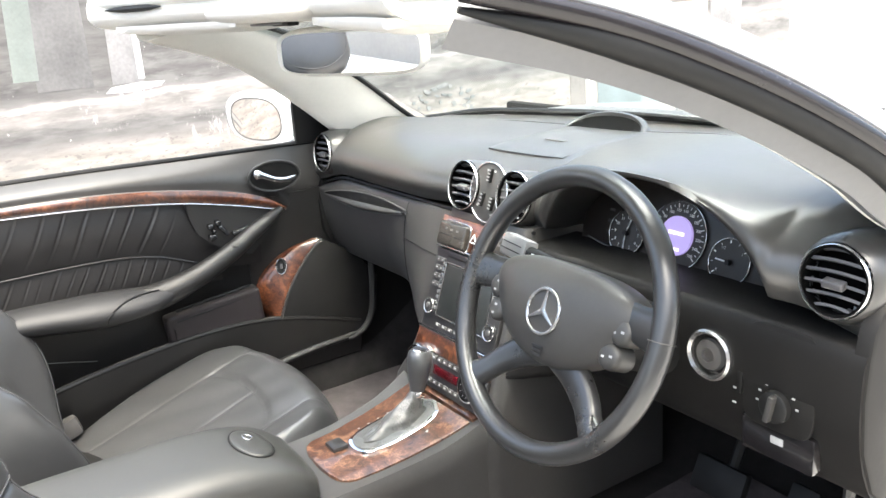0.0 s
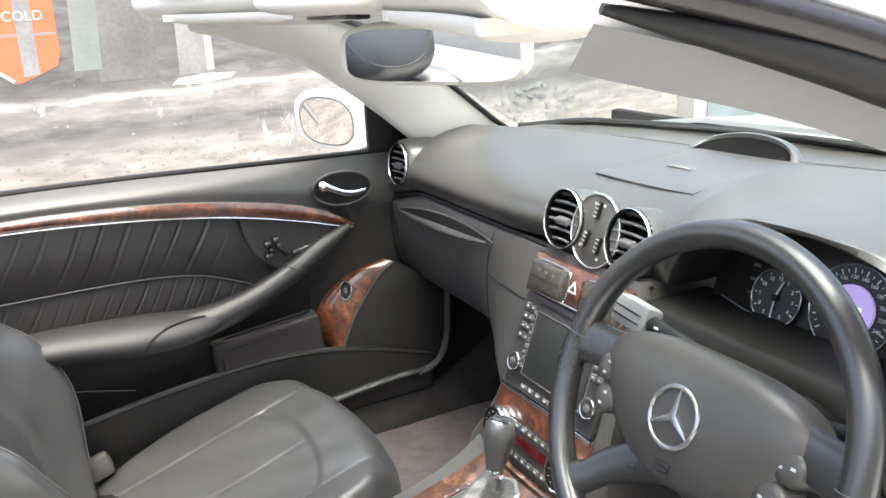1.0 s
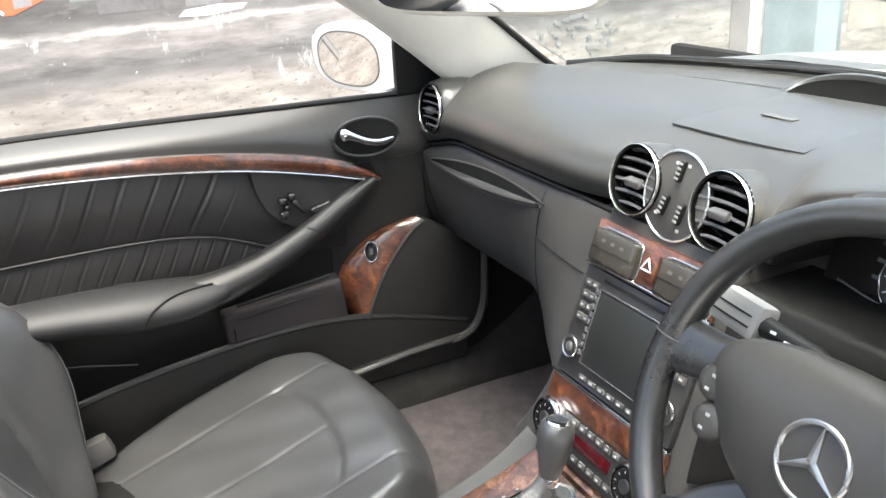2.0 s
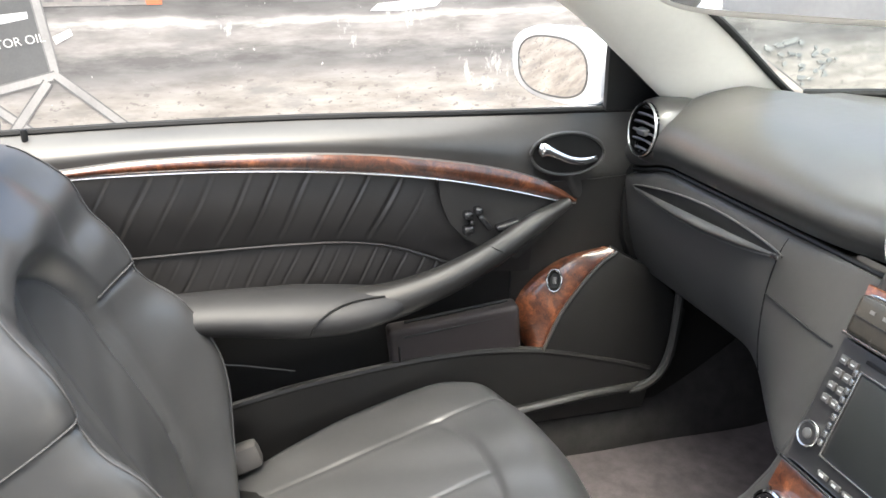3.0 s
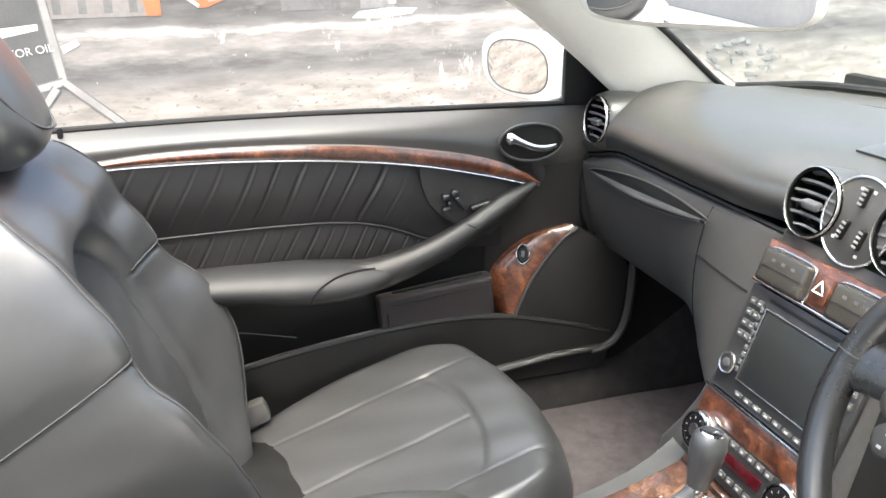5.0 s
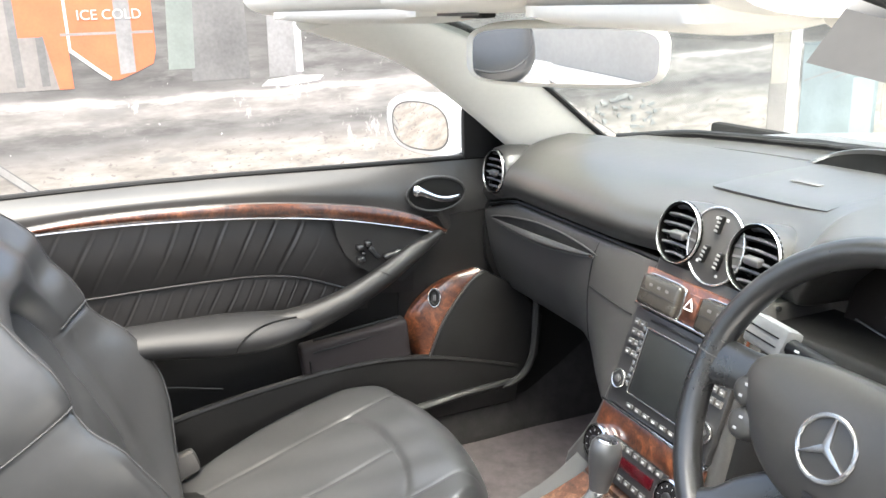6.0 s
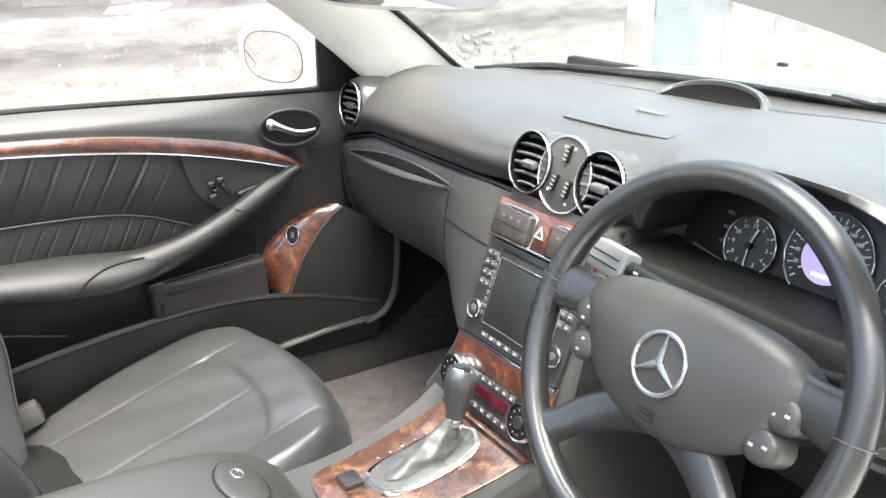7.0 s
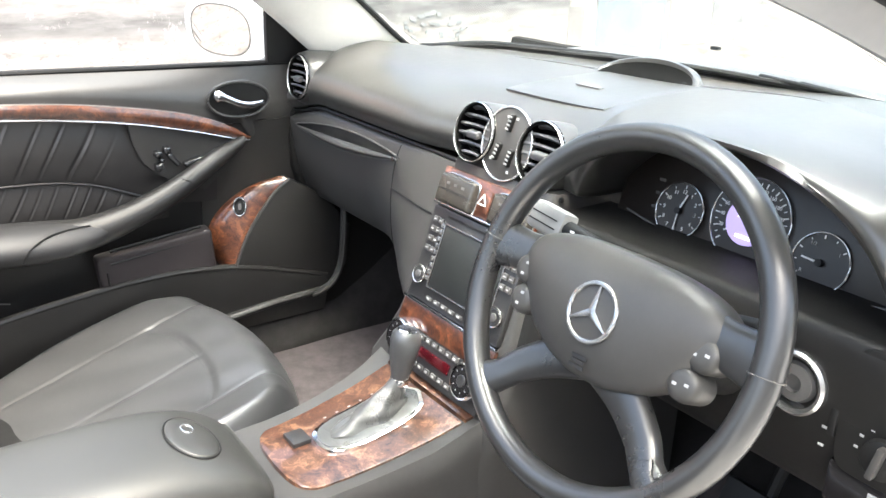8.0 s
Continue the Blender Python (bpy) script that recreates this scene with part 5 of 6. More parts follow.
part("pocket_lip", tube(cr([(-0.655, y, z + 0.001) for y, z in LIP], 60), 0.007, 8), DOOR_TRIM, pocket)
part("trim_cut", tube([(-0.683, -0.72, 0.545), (-0.680, -0.66, 0.535), (-0.678, -0.58, 0.515)], 0.0014, 6), PLASTIC, door)
# speaker wedge with walnut face at the front of the pocket
WIN = ((0, 0.2, 0.45, 0.7, 1), (-0.031, -0.060, -0.097, -0.131, -0.161), (0.677, 0.659, 0.619, 0.570, 0.503))
WOUT = ((0, 0.2, 0.45, 0.7, 1), (-0.040, -0.112, -0.178, -0.199, -0.168), (0.666, 0.657, 0.612, 0.555, 0.480))
WC_IN = cr([(y, z, 0) for y, z in zip(WIN[1], WIN[2])], 29)
WC_OUT = cr([(y, z, 0) for y, z in zip(WOUT[1], WOUT[2])], 29)


def wood_face(u, v):
    p, q = WC_OUT[round(u * 28)], WC_IN[round(u * 28)]
    a, b = Vector((-0.700, p.x, p.y)), Vector((-0.656, q.x, q.y))
    return a.lerp(b, v) + Vector((0.004, -0.010, 0.010)) * math.sin(math.pi * v)


wedge = part("speaker_wedge", prism([(-0.031, 0.679), (-0.060, 0.658), (-0.097, 0.618), (-0.131, 0.569), (-0.162, 0.500), (-0.15, 0.46), (0.05, 0.42), (0.10, 0.46), (0.112, 0.55), (0.05, 0.63)], 0.03, frame3((-0.682, 0, 0), (0, 1, 0), (0, 0, 1)), 0.004), DOOR_TRIM, door, "charcoal speaker wedge")
part("wood_face", shell(wood_face, 28, 10, (0, 0.01, -0.008)), WOOD, wedge, "glossy burl walnut face")
part("bright_edge", tube(cr([(-0.652, y, z) for y, z in zip(WIN[1], WIN[2])], 24), 0.0035, 8), PLASTIC, wedge, "charcoal edge")
bm_ = frame3((-0.668, -0.136, 0.630), (0.6, 0.8, 0.1), (-0.25, 0.35, 0.9))
part("button_rim", tube([bm_ @ Vector((0.0128 * math.cos(a), 0.019 * math.sin(a), 0.004)) for a in np.linspace(0, 6.2832, 29)[:-1]], 0.0012, 6, closed=True), SATIN, wedge, "thin bright rim")
kb = part("boot_button", lathe([(1.0, -0.003), (1.0, 0.004), (0.85, 0.006), (0.7, 0.002), (0.01, 0.001)], 28, bm_, sx=0.012, sy=0.018), BLACK, wedge, "black button with a silver mark")
part("button_mark", rbox(0.006, 0.012, 0.003, 0.001, bm_ @ pose(0, 0, 0.003)), GREYP, kb)
pouch = thing("document_pouch", (-0.68, -0.3, 0.45), "dark brown zipped document pouch in the door pocket", "pouch")
part("pouch_body", rbox(0.035, 0.225, 0.16, 0.010, pose(-0.672, -0.310, 0.512, 0, 6, 0) @ pose(0, 0, 0, 6), 4), BAG, pouch)
part("zip", tube([(-0.6665, -0.400, 0.5855), (-0.6665, -0.31, 0.595), (-0.6665, -0.222, 0.604)], 0.003, 6), BLACK, pouch, "black zip")
part("piping", tube([(-0.649, y, 0.576 + 0.105 * (y + 0.31)) for y in np.linspace(-0.405, -0.21, 8)], 0.0024, 6), BLACK, pouch)
part("piping", tube(cr([(-0.651, -0.412, 0.55), (-0.653, -0.410, 0.52), (-0.656, -0.406, 0.48)], 6), 0.0022, 6), BLACK, pouch)
part("lock_pin", lathe([(0.004, 0), (0.005, 0.02), (0.004, 0.024), (0.001, 0.025)], 12, pose(-0.700, -0.925, 0.905)), BLACK, door)

# ---- seats ----
def seat(cx, label, out):
    """A front seat at cx; out is -1 where its door is on the left."""
    t = thing("car_seat", (cx, -0.5, 0.28), label, "car seat", "front seats")

    cc = cx + 0.010 * out

    def cush(u, v):
        # u across, v from the rear 0 to the front 1
        a = 2 * u - 1
        q = max(0.0, (v - 0.48) / 0.52)
        w = (0.272 - 0.022 * (1 - step(0.0, 0.4, v))) * (1 - 0.36 * q ** 3.4)
        x = a * w
        y = -0.735 + 0.545 * v - 0.040 * a * a * step(0.5, 1.0, v)
        ax = abs(x)
        z = 0.347 + 0.325 * (y + 0.735)
        z += (0.010 + 0.024 * math.sin(math.pi * min(1, v * 1.05)) ** 0.7) * step(0.135, 0.290, ax) * (1 - step(0.7, 1.0, v)) - 0.095 * max(0.0, (abs(a) - 0.84) / 0.16) ** 2.2
        z -= 0.115 * max(0.0, (v - 0.82) / 0.18) ** 2.4
        e = 1.0 if y < -0.39 else math.hypot(x / 0.154, (y + 0.39) / 0.058)
        inner = (1 - step(0.96, 1.04, e)) if y >= -0.39 else 1.0
        if ax < 0.154:
            z -= 0.009 * (1 - (x / 0.154) ** 2) * inner
            if y >= -0.39:
                z -= 0.0026 * math.exp(-((e - 1) / 0.08) ** 2) * step(-0.39, -0.362, y)
        # sewn seams
        z -= 0.0016 * math.exp(-((ax - 0.154) / 0.004) ** 2) * (1 - step(0.93, 0.99, v))
        z -= 0.0015 * math.exp(-(x / 0.005) ** 2) * inner
        # soft creases from use
        z += 0.0011 * math.sin(31 * x + 9 * y) * math.sin(23 * y - 6 * x + 1.3) + 0.0007 * math.sin(74 * x - 40 * y)
        return cc + x, y, z

    bm = bmesh.new()
    nu, nv = 200, 120
    shell(cush, nu, nv, (0, 0, -0.10), bm)
    part("cushion", bm, LEATHER, t, "smooth black leather cushion", 80)
    part("seat_base", rbox(0.42, 0.5, 0.12, 0.03, pose(cx, -0.48, 0.315)), BLACK, t, "black seat base")
    D = Vector((0, -0.45, 0.893)).normalized()
    N = Vector((0, 0.893, 0.45)).normalized()
    O = Vector((cx, -0.682, 0.365))

    def back(u, v):
        a = 2 * u - 1
        h = 0.69 * v
        w = ease((0, 0.12, 0.30, 0.5, 0.57, 0.64, 0.74, 0.86, 0.95, 1.0), (0.195, 0.228, 0.264, 0.270, 0.256, 0.256, 0.236, 0.202, 0.16, 0.12), v)
        x = a * w * (1.06 if a * out > 0 else 1.0)
        base = ease((0, 0.12, 0.25, 0.5, 0.8, 1.0), (-0.050, -0.026, 0.002, 0.014, 0.020, 0.004), v)
        bd = ease((0, 0.15, 0.30, 0.45, 0.56, 0.66, 0.76, 0.88, 1.0), (0.030, 0.046, 0.054, 0.050, 0.030, 0.030, 0.022, 0.010, 0.0), v)
        bd *= 1.35 if a * out > 0 else 1.30
        d = base + bd * step(0.44, 0.74, abs(a)) - (0.11 if a * out > 0 else 0.17 + 0.16 * (1 - step(0.45, 0.9, v))) * max(0.0, (abs(a) - 0.75) / 0.25) ** 1.6
        d -= 0.050 * max(0.0, (v - 0.86) / 0.14) ** 2
        d += 0.085 * out * x * step(0.1, 0.4, v)
        # hollow centre insert with a rounded top under the arch of the shoulder panel
        xi = x + 0.012 * out
        ins = abs(xi) / 0.124
        if v > 0.565:
            ins = math.hypot(xi / 0.124, (v - 0.565) * 0.69 / 0.118)
        d -= 0.020 * max(0.0, 1 - ins * ins) ** 0.5 * step(0.05, 0.25, v)
        d -= 0.010 * math.exp(-((ins - 1) / 0.045) ** 2)
        d += (0.008 + 0.014 * step(0.52, 0.70, v)) * step(0.98, 1.16, ins) * (1 - step(1.25, 2.0, ins)) * (1 - step(0.82, 0.95, v))
        far = step(-0.02, 0.08, x * out)
        d += (0.006 + 0.018 * far) * step(0.70, 0.80, v) * (1 - step(0.88, 1.0, v)) * step(1.0, 1.15, ins)
        if ins < 1:
            d += 0.004 * math.exp(-(xi / 0.006) ** 2) * step(0, 0.25, 1 - ins)
            d += 0.006 * step(0.012, 0.05, xi * -out) * step(0, 0.3, 1 - ins)
        d -= 0.040 * step(0.70, 0.95, abs(a)) * (1 - step(0.50, 0.565, v)) * (1 if a * out < 0 else 0)
        # seam under the shoulder panel, whose lower edge stands proud
        sv = v - 0.565 - 0.02 * math.sin(abs(a) * 3)
        d -= 0.004 * math.exp(-(sv / 0.006) ** 2) * step(0.40, 0.48, abs(a))
        d += 0.003 * step(0.0, 0.014, sv) * (1 - step(0.02, 0.12, sv)) * step(0.40, 0.5, abs(a))
        d += 0.0011 * math.sin(37 * x + 11 * v) * math.sin(19 * v - 9 * x) + 0.0007 * math.sin(60 * x + 45 * v)
        return O + D * h + N * d + Vector((x, 0, 0))

    rest_ = part("backrest", shell(back, 120, 170, -N * 0.10), LEATHER, t, "sculpted black leather backrest", 80)
    for lo, hi in ((-1.0, -0.45), (0.45, 1.0)):
        part("stitching", tube([Vector(back((a + 1) / 2, 0.572 + 0.02 * math.sin(abs(a) * 3))) + N * 0.0010 for a in np.linspace(lo, hi, 30)], 0.0013, 6), THREAD, rest_, "fine grey stitching")
    for a in (-0.73, 0.73):
        part("stitching", tube([Vector(back((a + 1) / 2, v)) + N * 0.0008 for v in np.linspace(0.10, 0.90, 60)], 0.0012, 6), THREAD, rest_)

    def head(u, v):
        th, ph = 6.2832 * u, math.pi * (v - 0.5)
        c, s_ = math.cos(th), math.sin(th)
        p1 = 0.72
        e = lambda q, p: math.copysign(abs(q) ** p, q)
        cp = abs(math.cos(ph)) ** 0.6
        return Vector((cx + 0.015 * out, -0.968, 1.045)) + Vector(((0.107 if out < 0 else 0.116) * e(c, p1) * cp, 0, 0)) + N * (0.052 * e(s_, p1) * cp) + D * (0.105 * e(math.sin(ph), 0.75))

    hb = grid(head, 40, 24)
    bmesh.ops.remove_doubles(hb, verts=hb.verts, dist=1e-5)
    hr = part("headrest", hb, LEATHER, t, "black leather headrest", 80)
    part("piping", tube([Vector((cx + 0.015 * out, -0.968, 1.045)) + N * (0.048) + D * (0.095 * math.sin(a)) * 0.9 + Vector(((0.094 if out < 0 else 0.102) * math.cos(a), 0, 0)) - N * 0.012 * abs(math.cos(a)) for a in np.linspace(0, 6.2832, 40)[:-1]], 0.0022, 6, closed=True), THREAD, hr)
    for s in (-0.05, 0.05):
        part("headrest_post", tube([O + D * 0.6 + Vector((s, 0, 0)) - N * 0.03, O + D * 0.72 + Vector((s, 0, 0)) - N * 0.03], 0.007, 10), CHROME, t)
    part("hinge_cover", rbox(0.03, 0.11, 0.045, 0.012, pose(cx + out * 0.225, -0.70, 0.405, 15)), GREYP, t, "light grey recliner cover")
    return t


seat(-0.385, "black leather front passenger seat with sculpted bolsters", -1)
seat(0.385, "black leather driver's seat with sculpted bolsters", 1)

# ---- windscreen frame ----
HEAD_Z = 1.215


def head_y(x):
    return -0.26 - 0.42 * x * x


frame_t = thing("windscreen", (0, 0, 0.95), "windscreen in a frame with pale stone-grey trim", "windscreen")
EDGE_DOOR = [(0.70, 0.17, 0.875), (0.672, 0.045, 0.94), (0.658, -0.045, 1.014), (0.625, -0.158, 1.097), (0.592, -0.268, 1.155), (0.548, -0.41, 1.20)]
EDGE_GLASS = [(0.645, 0.30, 0.905), (0.602, 0.202, 0.958), (0.572, 0.077, 1.050), (0.545, -0.045, 1.130), (0.522, -0.115, 1.174), (0.485, -0.285, 1.229)]
EDGE_DRIVER = [(0.712, 0.20, 0.895), (0.690, 0.06, 0.962), (0.674, -0.035, 1.030), (0.635, -0.155, 1.103), (0.594, -0.268, 1.155), (0.548, -0.41, 1.20)]
for s in (-1, 1):
    De = cr([(s * x, y, z) for x, y, z in (EDGE_DOOR if s < 0 else EDGE_DRIVER)], 34)
    Ge = cr([(s * x, y, z) for x, y, z in EDGE_GLASS], 34)
    cream, outer, seal, gseal, trim_edge, skin = [], [], [], [], [], []
    for i, (p, g) in enumerate(zip(De, Ge)):
        d = ((De[min(i + 1, 33)] + Ge[min(i + 1, 33)]) - (De[max(i - 1, 0)] + Ge[max(i - 1, 0)])).normalized()
        A = (g - p).normalized()
        B = A.cross(d).normalized()
        if B.x * s > 0:
            B = -B
        q = lambda f, k2: p.lerp(g, f) + B * k2
        if s < 0:
            cream.append([q(1.0, 0.003), q(0.85, 0.012), q(0.6, 0.021), q(0.35, 0.026), q(0.12, 0.027), q(0.0, 0.022), q(-0.04, 0.010), q(0.0, -0.002), q(0.5, -0.006), q(1.0, -0.006)])
            seal.append(p - A * 0.002 - B * 0.020)
            c, ra, rb = p.lerp(g, 0.32) - B * 0.046, (g - p).length * 0.36, 0.016
        else:
            o = p - A * 0.034
            cream.append([q(1.0, 0.003), q(0.85, 0.012), q(0.6, 0.021), q(0.35, 0.026), q(0.1, 0.026), q(0.0, 0.022), p - B * 0.012, q(0.5, -0.010), q(1.0, -0.006)])
            trim_edge.append([p + B * 0.021, o + B * 0.012, o - B * 0.018, p - B * 0.024, p + A * 0.01 - B * 0.02, p + A * 0.01 + B * 0.015])
            seal.append(o - B * 0.027)
            c, ra, rb = o + A * 0.004 - B * 0.044, 0.014, 0.010
            c2 = o + A * 0.034 - B * 0.056
            skin.append([c2 + A * (0.026 * math.cos(a)) + B * 0.012 * math.sin(a) for a in np.linspace(0, 6.2832, 17)[:-1]])
        gseal.append(g + A * 0.004 + B * 0.002)
        outer.append([c + A * (ra * math.copysign(abs(math.cos(a)) ** 0.8, math.cos(a))) + B * rb * math.copysign(abs(math.sin(a)) ** 0.8, math.sin(a)) for a in np.linspace(0, 6.2832, 17)[:-1]])
    part("pillar_trim", loft(cream), CREAM, frame_t, "pale stone-grey pillar trim", 60)
    # driver's side only: a trim strip coloured grey as if shaded
    if trim_edge:
        part("shaded_trim_edge", loft(trim_edge), TRIM_SHADE, frame_t, "pillar trim edge, greyed for shade", 60)
    part("pillar_seal", tube(seal, 0.020 if s < 0 else [0.014] * 27 + [0.013, 0.012, 0.0105, 0.009, 0.007, 0.005, 0.003], 12), RUBBER, frame_t, "black rubber door seal", 60)
    part("outer_pillar", loft(outer), DARKGLOSS if s > 0 else SILVER, frame_t, "outer windscreen pillar", 60)
    if skin:
        part("pillar_skin", loft(skin), SILVER, frame_t, "silver outer pillar skin", 60)
    part("glass_seal", tube(gseal, 0.006, 8), RUBBER, frame_t, "black glass seal")


def header_f(u, v):
    x = -0.555 + 1.11 * u
    p = cr([(0.05, 0.012, 0), (0.03, -0.004, 0), (-0.02, -0.012, 0), (-0.08, -0.006, 0), (-0.105, 0.012, 0), (-0.10, 0.035, 0)], 17)[round(v * 16)]
    return x, head_y(x) + p.x, HEAD_Z + p.y


part("header_trim", shell(header_f, 60, 16, (0, 0, 0.012)), CREAM, frame_t, "pale header rail trim", 70)
part("header_outer", tube([(x, head_y(x) + 0.04, HEAD_Z + 0.045) for x in np.linspace(-0.56, 0.56, 30)], 0.024, 10, flat=2.0), SILVER, frame_t, "silver header rail")
part("clip", rbox(0.07, 0.02, 0.008, 0.003, pose(-0.12, head_y(0) - 0.03, HEAD_Z - 0.014)), BLACK, frame_t, "dark roof catch")


def screen_f(u, v):
    x0 = -0.655 + 1.31 * u
    x1 = x0 * 0.80
    b = Vector((x0, wind_y(x0) + 0.012, 0.945 - 0.02 * step(0.5, 0.7, abs(x0))))
    t2 = Vector((x1, head_y(x1) + 0.03, HEAD_Z + 0.015))
    return b.lerp(t2, v) + Vector((0, 0, 0.03 * math.sin(math.pi * v)))


ws = part("glass", shell(screen_f, 30, 14, 0.004), CLEAR, frame_t, "clear curved glass")
ws.visible_shadow = False
part("cowl_seal", tube([(x, wind_y(x) + 0.006, 0.946 - 0.02 * step(0.5, 0.7, abs(x))) for x in np.linspace(-0.66, 0.66, 60)], 0.009, 8), RUBBER, frame_t, "black rubber strip")

for s in (-1, 1):
    visor = thing("sun_visor", (s * 0.33, -0.42, 1.2), "pale stone-grey sun visor folded on the header rail", "sun visor", "sun visors")

    def visor_f(u, v, s=s):
        x = 0.14 + 0.36 * u
        edge = 1 - abs(2 * u - 1) ** 10
        return s * x, head_y(x) + 0.02 - 0.115 * v, HEAD_Z - 0.014 - 0.010 * math.sin(math.pi * v) ** 0.5 * edge
    part("visor_board", shell(visor_f, 24, 10, (0, 0, 0.010)), CREAM, visor, "", 70)
    part("hinge", tube([(s * 0.50, head_y(0.5) + 0.0, HEAD_Z - 0.012), (s * 0.52, head_y(0.5) + 0.0, HEAD_Z - 0.004)], 0.009, 10), CREAM, visor)

part("rear_roll", tube([(x, head_y(x) - 0.098, HEAD_Z + 0.040) for x in np.linspace(-0.545, 0.545, 40)], [0.004, 0.011] + [0.014] * 36 + [0.011, 0.004], 12), CREAM, frame_t, "padded pale header edge")
for s in (-1,):
    part("visor_slot", tube([(s * x, head_y(x) - 0.109, HEAD_Z + 0.026) for x in np.linspace(0.34, 0.50, 10)], [0.001, 0.003, 0.005, 0.006, 0.006, 0.006, 0.006, 0.005, 0.003, 0.001], 8), BLACK, frame_t, "dark slot behind the visor")
overhead = thing("overhead_console", (0, -0.37, 1.2), "pale rounded roof-lamp console over the mirror", "roof console")
ob_ = bmesh.new()
bmesh.ops.create_uvsphere(ob_, u_segments=36, v_segments=18, radius=1.0)
for v_ in ob_.verts:
    c = v_.co
    v_.co = Vector((0.002 + 0.150 * math.copysign(abs(c.x) ** 0.75, c.x), -0.372 + 0.060 * math.copysign(abs(c.y) ** 0.75, c.y), HEAD_Z + 0.008 + 0.016 * math.copysign(abs(c.z) ** 0.8, c.z)))
part("console_shell", ob_, CREAM, overhead, "", 80)
part("map_lamp", prism(ellipse(0.03, 0.018, 24, 3.0), 0.003, frame3((0.0, -0.37, HEAD_Z - 0.0095), (1, 0, 0), (0, -1, 0)), 0.001), GREYP, overhead, "smoked lamp lens")

rvm = thing("rear_view_mirror", (0, -0.25, 1.16), "pale grey rear-view mirror with rounded housing", "mirror")
RM = frame3((0.030, -0.254, 1.156), (0.654, 0.757, -0.03), (0.050, -0.046, 1))
rmz = RM.to_3x3() @ Vector((0, 0, 1))
part("housing", prism(ellipse(0.114, 0.036, 40, 4.0), 0.035, RM @ Matrix.Translation((0, 0, -0.028)), 0.008), CREAM, rvm, "pale grey mirror housing", 60)
part("mirror_glass", prism(ellipse(0.104, 0.030, 40, 5.0), 0.002, RM @ Matrix.Translation((0, 0, 0.0068))), MIRROR, rvm, "mirror glass")
part("stem", tube([RM @ Vector((0.0, 0.02, -0.02)), RM @ Vector((0.0, 0.04, -0.05)), (0.0, -0.31, 1.225)], 0.014, 10), CREAM, rvm)

# ---- passenger side mirror ----
sm = thing("side_mirror", (-0.8, 0.0, 0.93), "silver-white door mirror with oval glass", "side mirror")
GM = frame3((-0.845, -0.062, 0.955), (0.94, 0.34, 0.0), (0, -0.07, 1))
rings = []
for f, z in ((0.90, 0.006), (1.0, 0.0), (1.03, -0.012), (1.0, -0.035), (0.85, -0.065), (0.55, -0.085), (0.05, -0.092)):
    rings.append([GM @ Vector((x * f, y * f, z)) for x, y in ellipse(0.134, 0.068, 36, 2.6, -0.014, 0.006)])
part("shell", loft(rings), SILVER, sm, "silver mirror shell", 60)
part("glass_rim", tube([GM @ Vector((x, y, 0.006)) for x, y in ellipse(0.091, 0.053, 40, 2.6, -0.026, 0.005)], 0.0022, 8, closed=True), GREYP, sm)
part("mirror_glass", prism(ellipse(0.090, 0.052, 40, 2.6, -0.026, 0.005), 0.004, GM @ Matrix.Translation((0, 0, 0.003))), MIRROR, sm, "mirror glass")
part("foot", loft([[Vector((x, y + 0.05 * math.cos(a) * f, z + 0.03 * math.sin(a) * f)) for a in np.linspace(0, 6.2832, 17)[:-1]] for x, y, z, f in ((-0.80, 0.0, 0.935, 0.9), (-0.75, 0.02, 0.925, 1.0), (-0.715, 0.03, 0.92, 1.2))]), SILVER, sm, "silver mirror foot", 60)
part("sail_panel", prism([(-0.045, 0.908), (0.10, 0.905), (0.06, 0.95), (-0.01, 1.02), (-0.045, 1.035)], 0.012, frame3((-0.715, 0, 0), (0, 1, 0), (0, 0, 1)), 0.003), BLACK, door, "black sail panel")

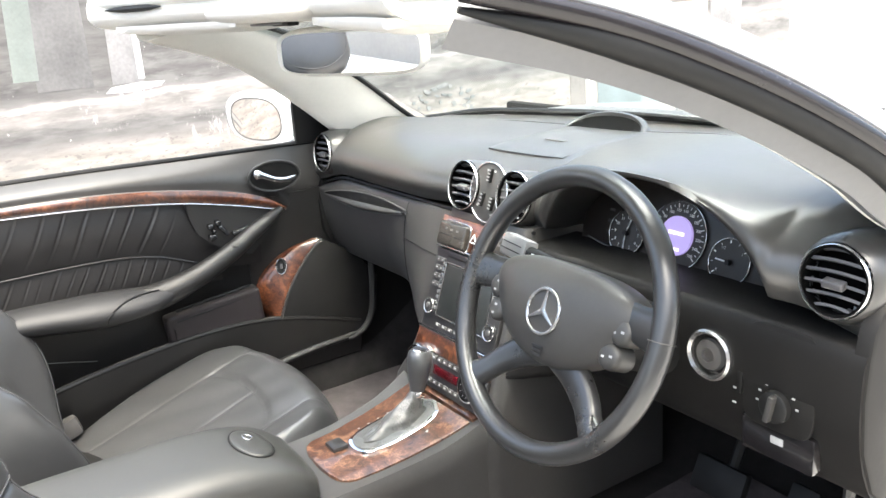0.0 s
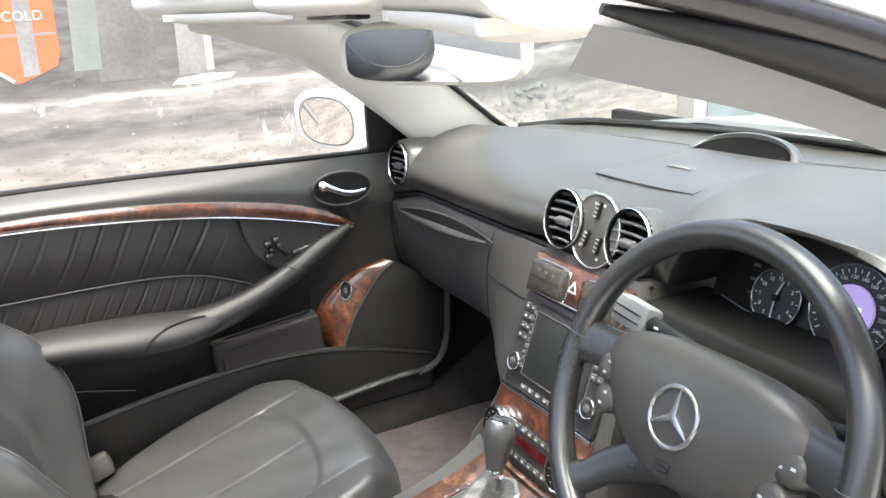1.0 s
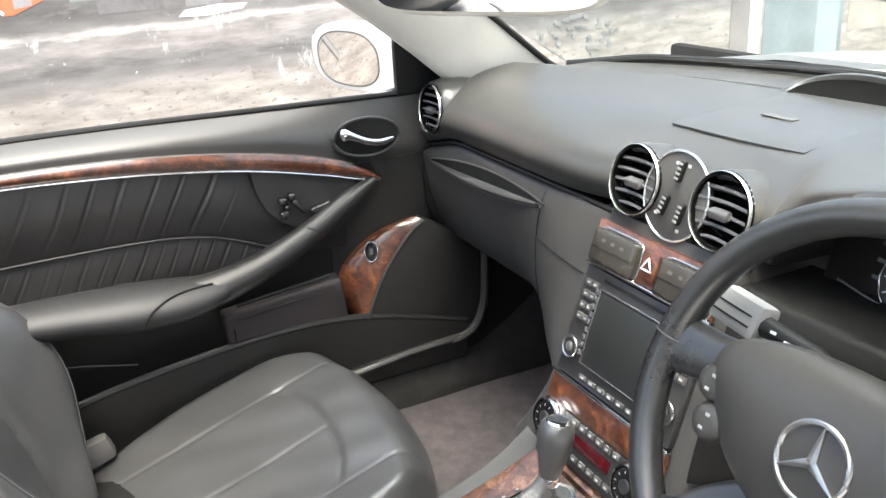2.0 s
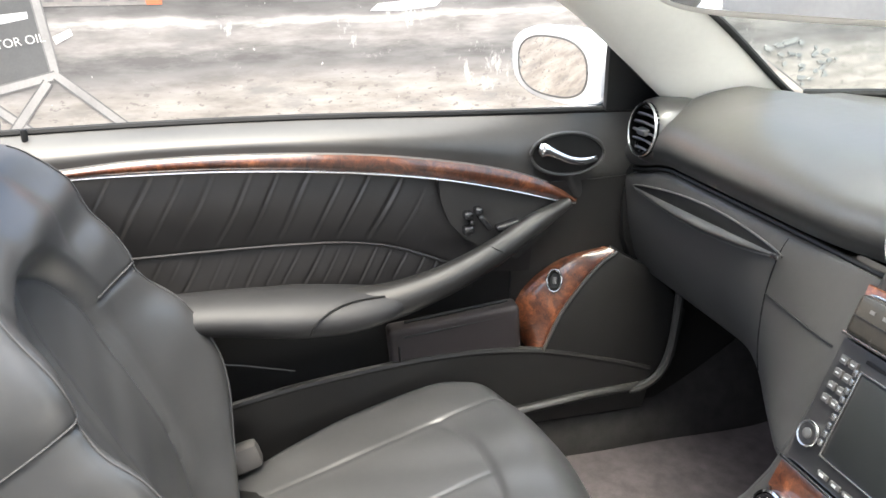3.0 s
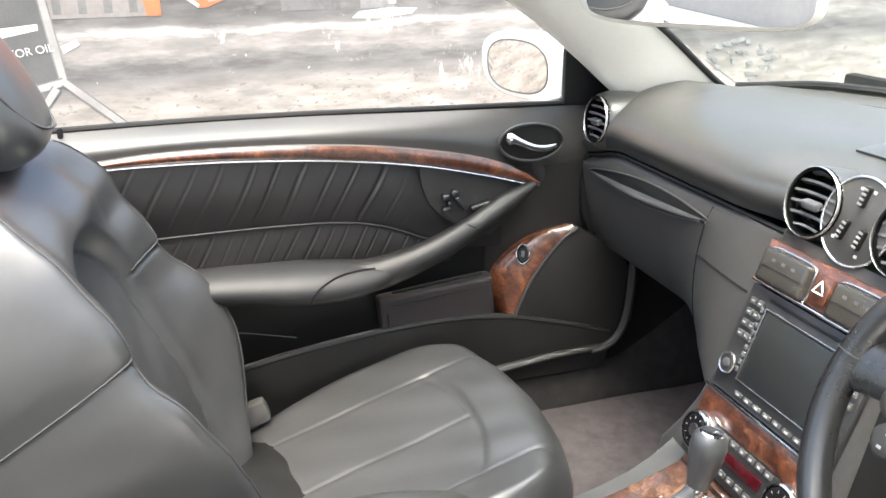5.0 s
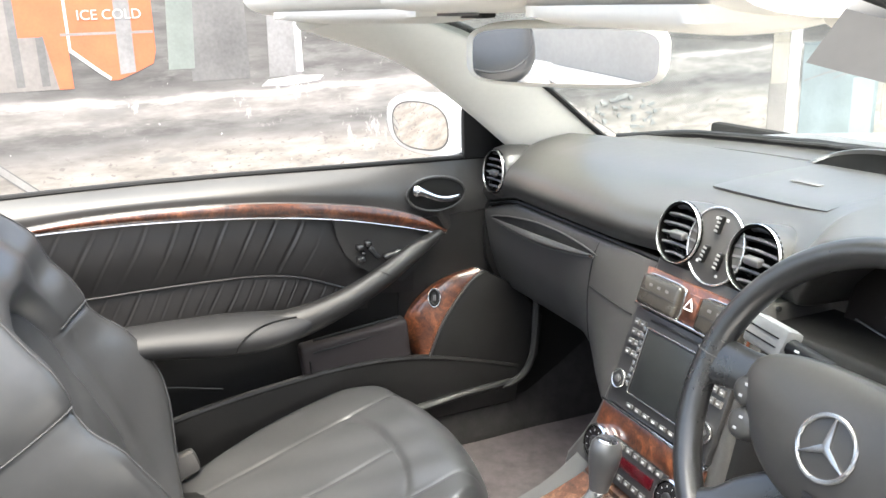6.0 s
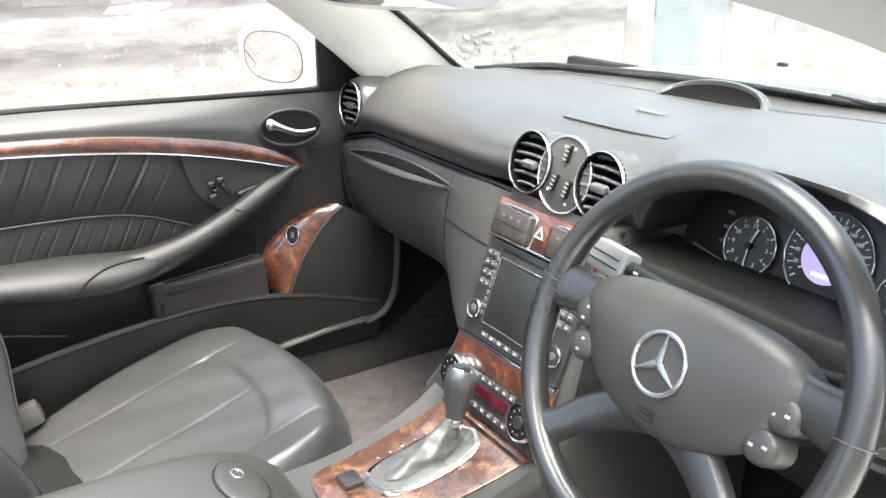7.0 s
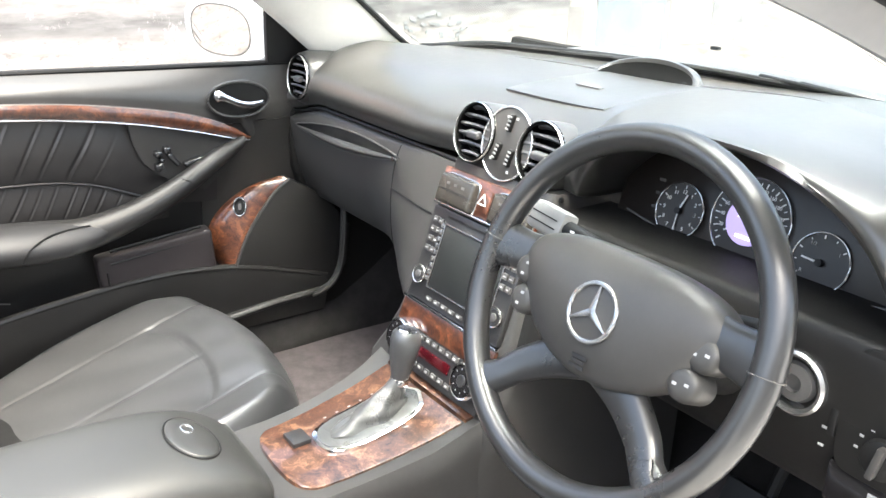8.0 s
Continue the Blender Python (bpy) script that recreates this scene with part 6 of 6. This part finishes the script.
# ---- bonnet, wipers ----
bonnet = thing("bonnet", (0, 1.0, 0.7), "silver bonnet in front of the windscreen", "bonnet")
part("panel", shell(lambda u, v: (-0.72 + 1.44 * u, wind_y((-0.72 + 1.44 * u) * 0.9) + 0.12 + 1.0 * v, 0.945 - 0.05 * v - 0.14 * v * v - 0.05 * (2 * u - 1) ** 4 + 0.006 * math.exp(-((abs(2 * u - 1) - 0.55) / 0.08) ** 2)), 40, 20, -0.01), SILVER, bonnet, "silver bonnet skin", 60)
part("scuttle", shell(lambda u, v: (-0.70 + 1.40 * u, wind_y((-0.70 + 1.40 * u) * 0.9) + 0.01 + 0.11 * v, 0.932 - 0.02 * math.sin(math.pi * v) - 0.03 * (2 * u - 1) ** 4), 40, 5, -0.008), BLACK, bonnet, "black scuttle grille")
for s in (-1, 1):
    part("washer_jet", rbox(0.02, 0.015, 0.008, 0.003, pose(s * 0.25, 0.78, 0.952)), BLACK, bonnet)
    part("wing", shell(lambda u, v, s=s: (s * (0.70 + 0.14 * v), 0.35 + 1.2 * u, 0.905 - 0.05 * u - 0.12 * u * u - 0.15 * v ** 2), 20, 8, 0.01), SILVER, bonnet, "silver front wing", 60)
wiper = thing("wiper", (-0.2, 0.5, 0.95), "black windscreen wiper resting at the base", "wiper", "wipers")
part("arm", tube(cr([(0.25, 0.535, 0.942), (0.05, 0.52, 0.950), (-0.25, 0.47, 0.948)], 12), 0.005, 8), BLACK, wiper)
part("blade", tube(cr([(0.2, 0.50, 0.951), (-0.1, 0.495, 0.953), (-0.42, 0.44, 0.942)], 14), 0.005, 8), RUBBER, wiper)
wiper2 = thing("wiper", (0.4, 0.5, 0.95), "black windscreen wiper resting at the base", "wiper", "wipers")
part("arm", tube(cr([(0.55, 0.41, 0.936), (0.4, 0.455, 0.950), (0.12, 0.52, 0.954)], 12), 0.005, 8), BLACK, wiper2)
part("blade", tube(cr([(0.6, 0.35, 0.944), (0.35, 0.45, 0.955), (0.05, 0.51, 0.957)], 14), 0.005, 8), RUBBER, wiper2)
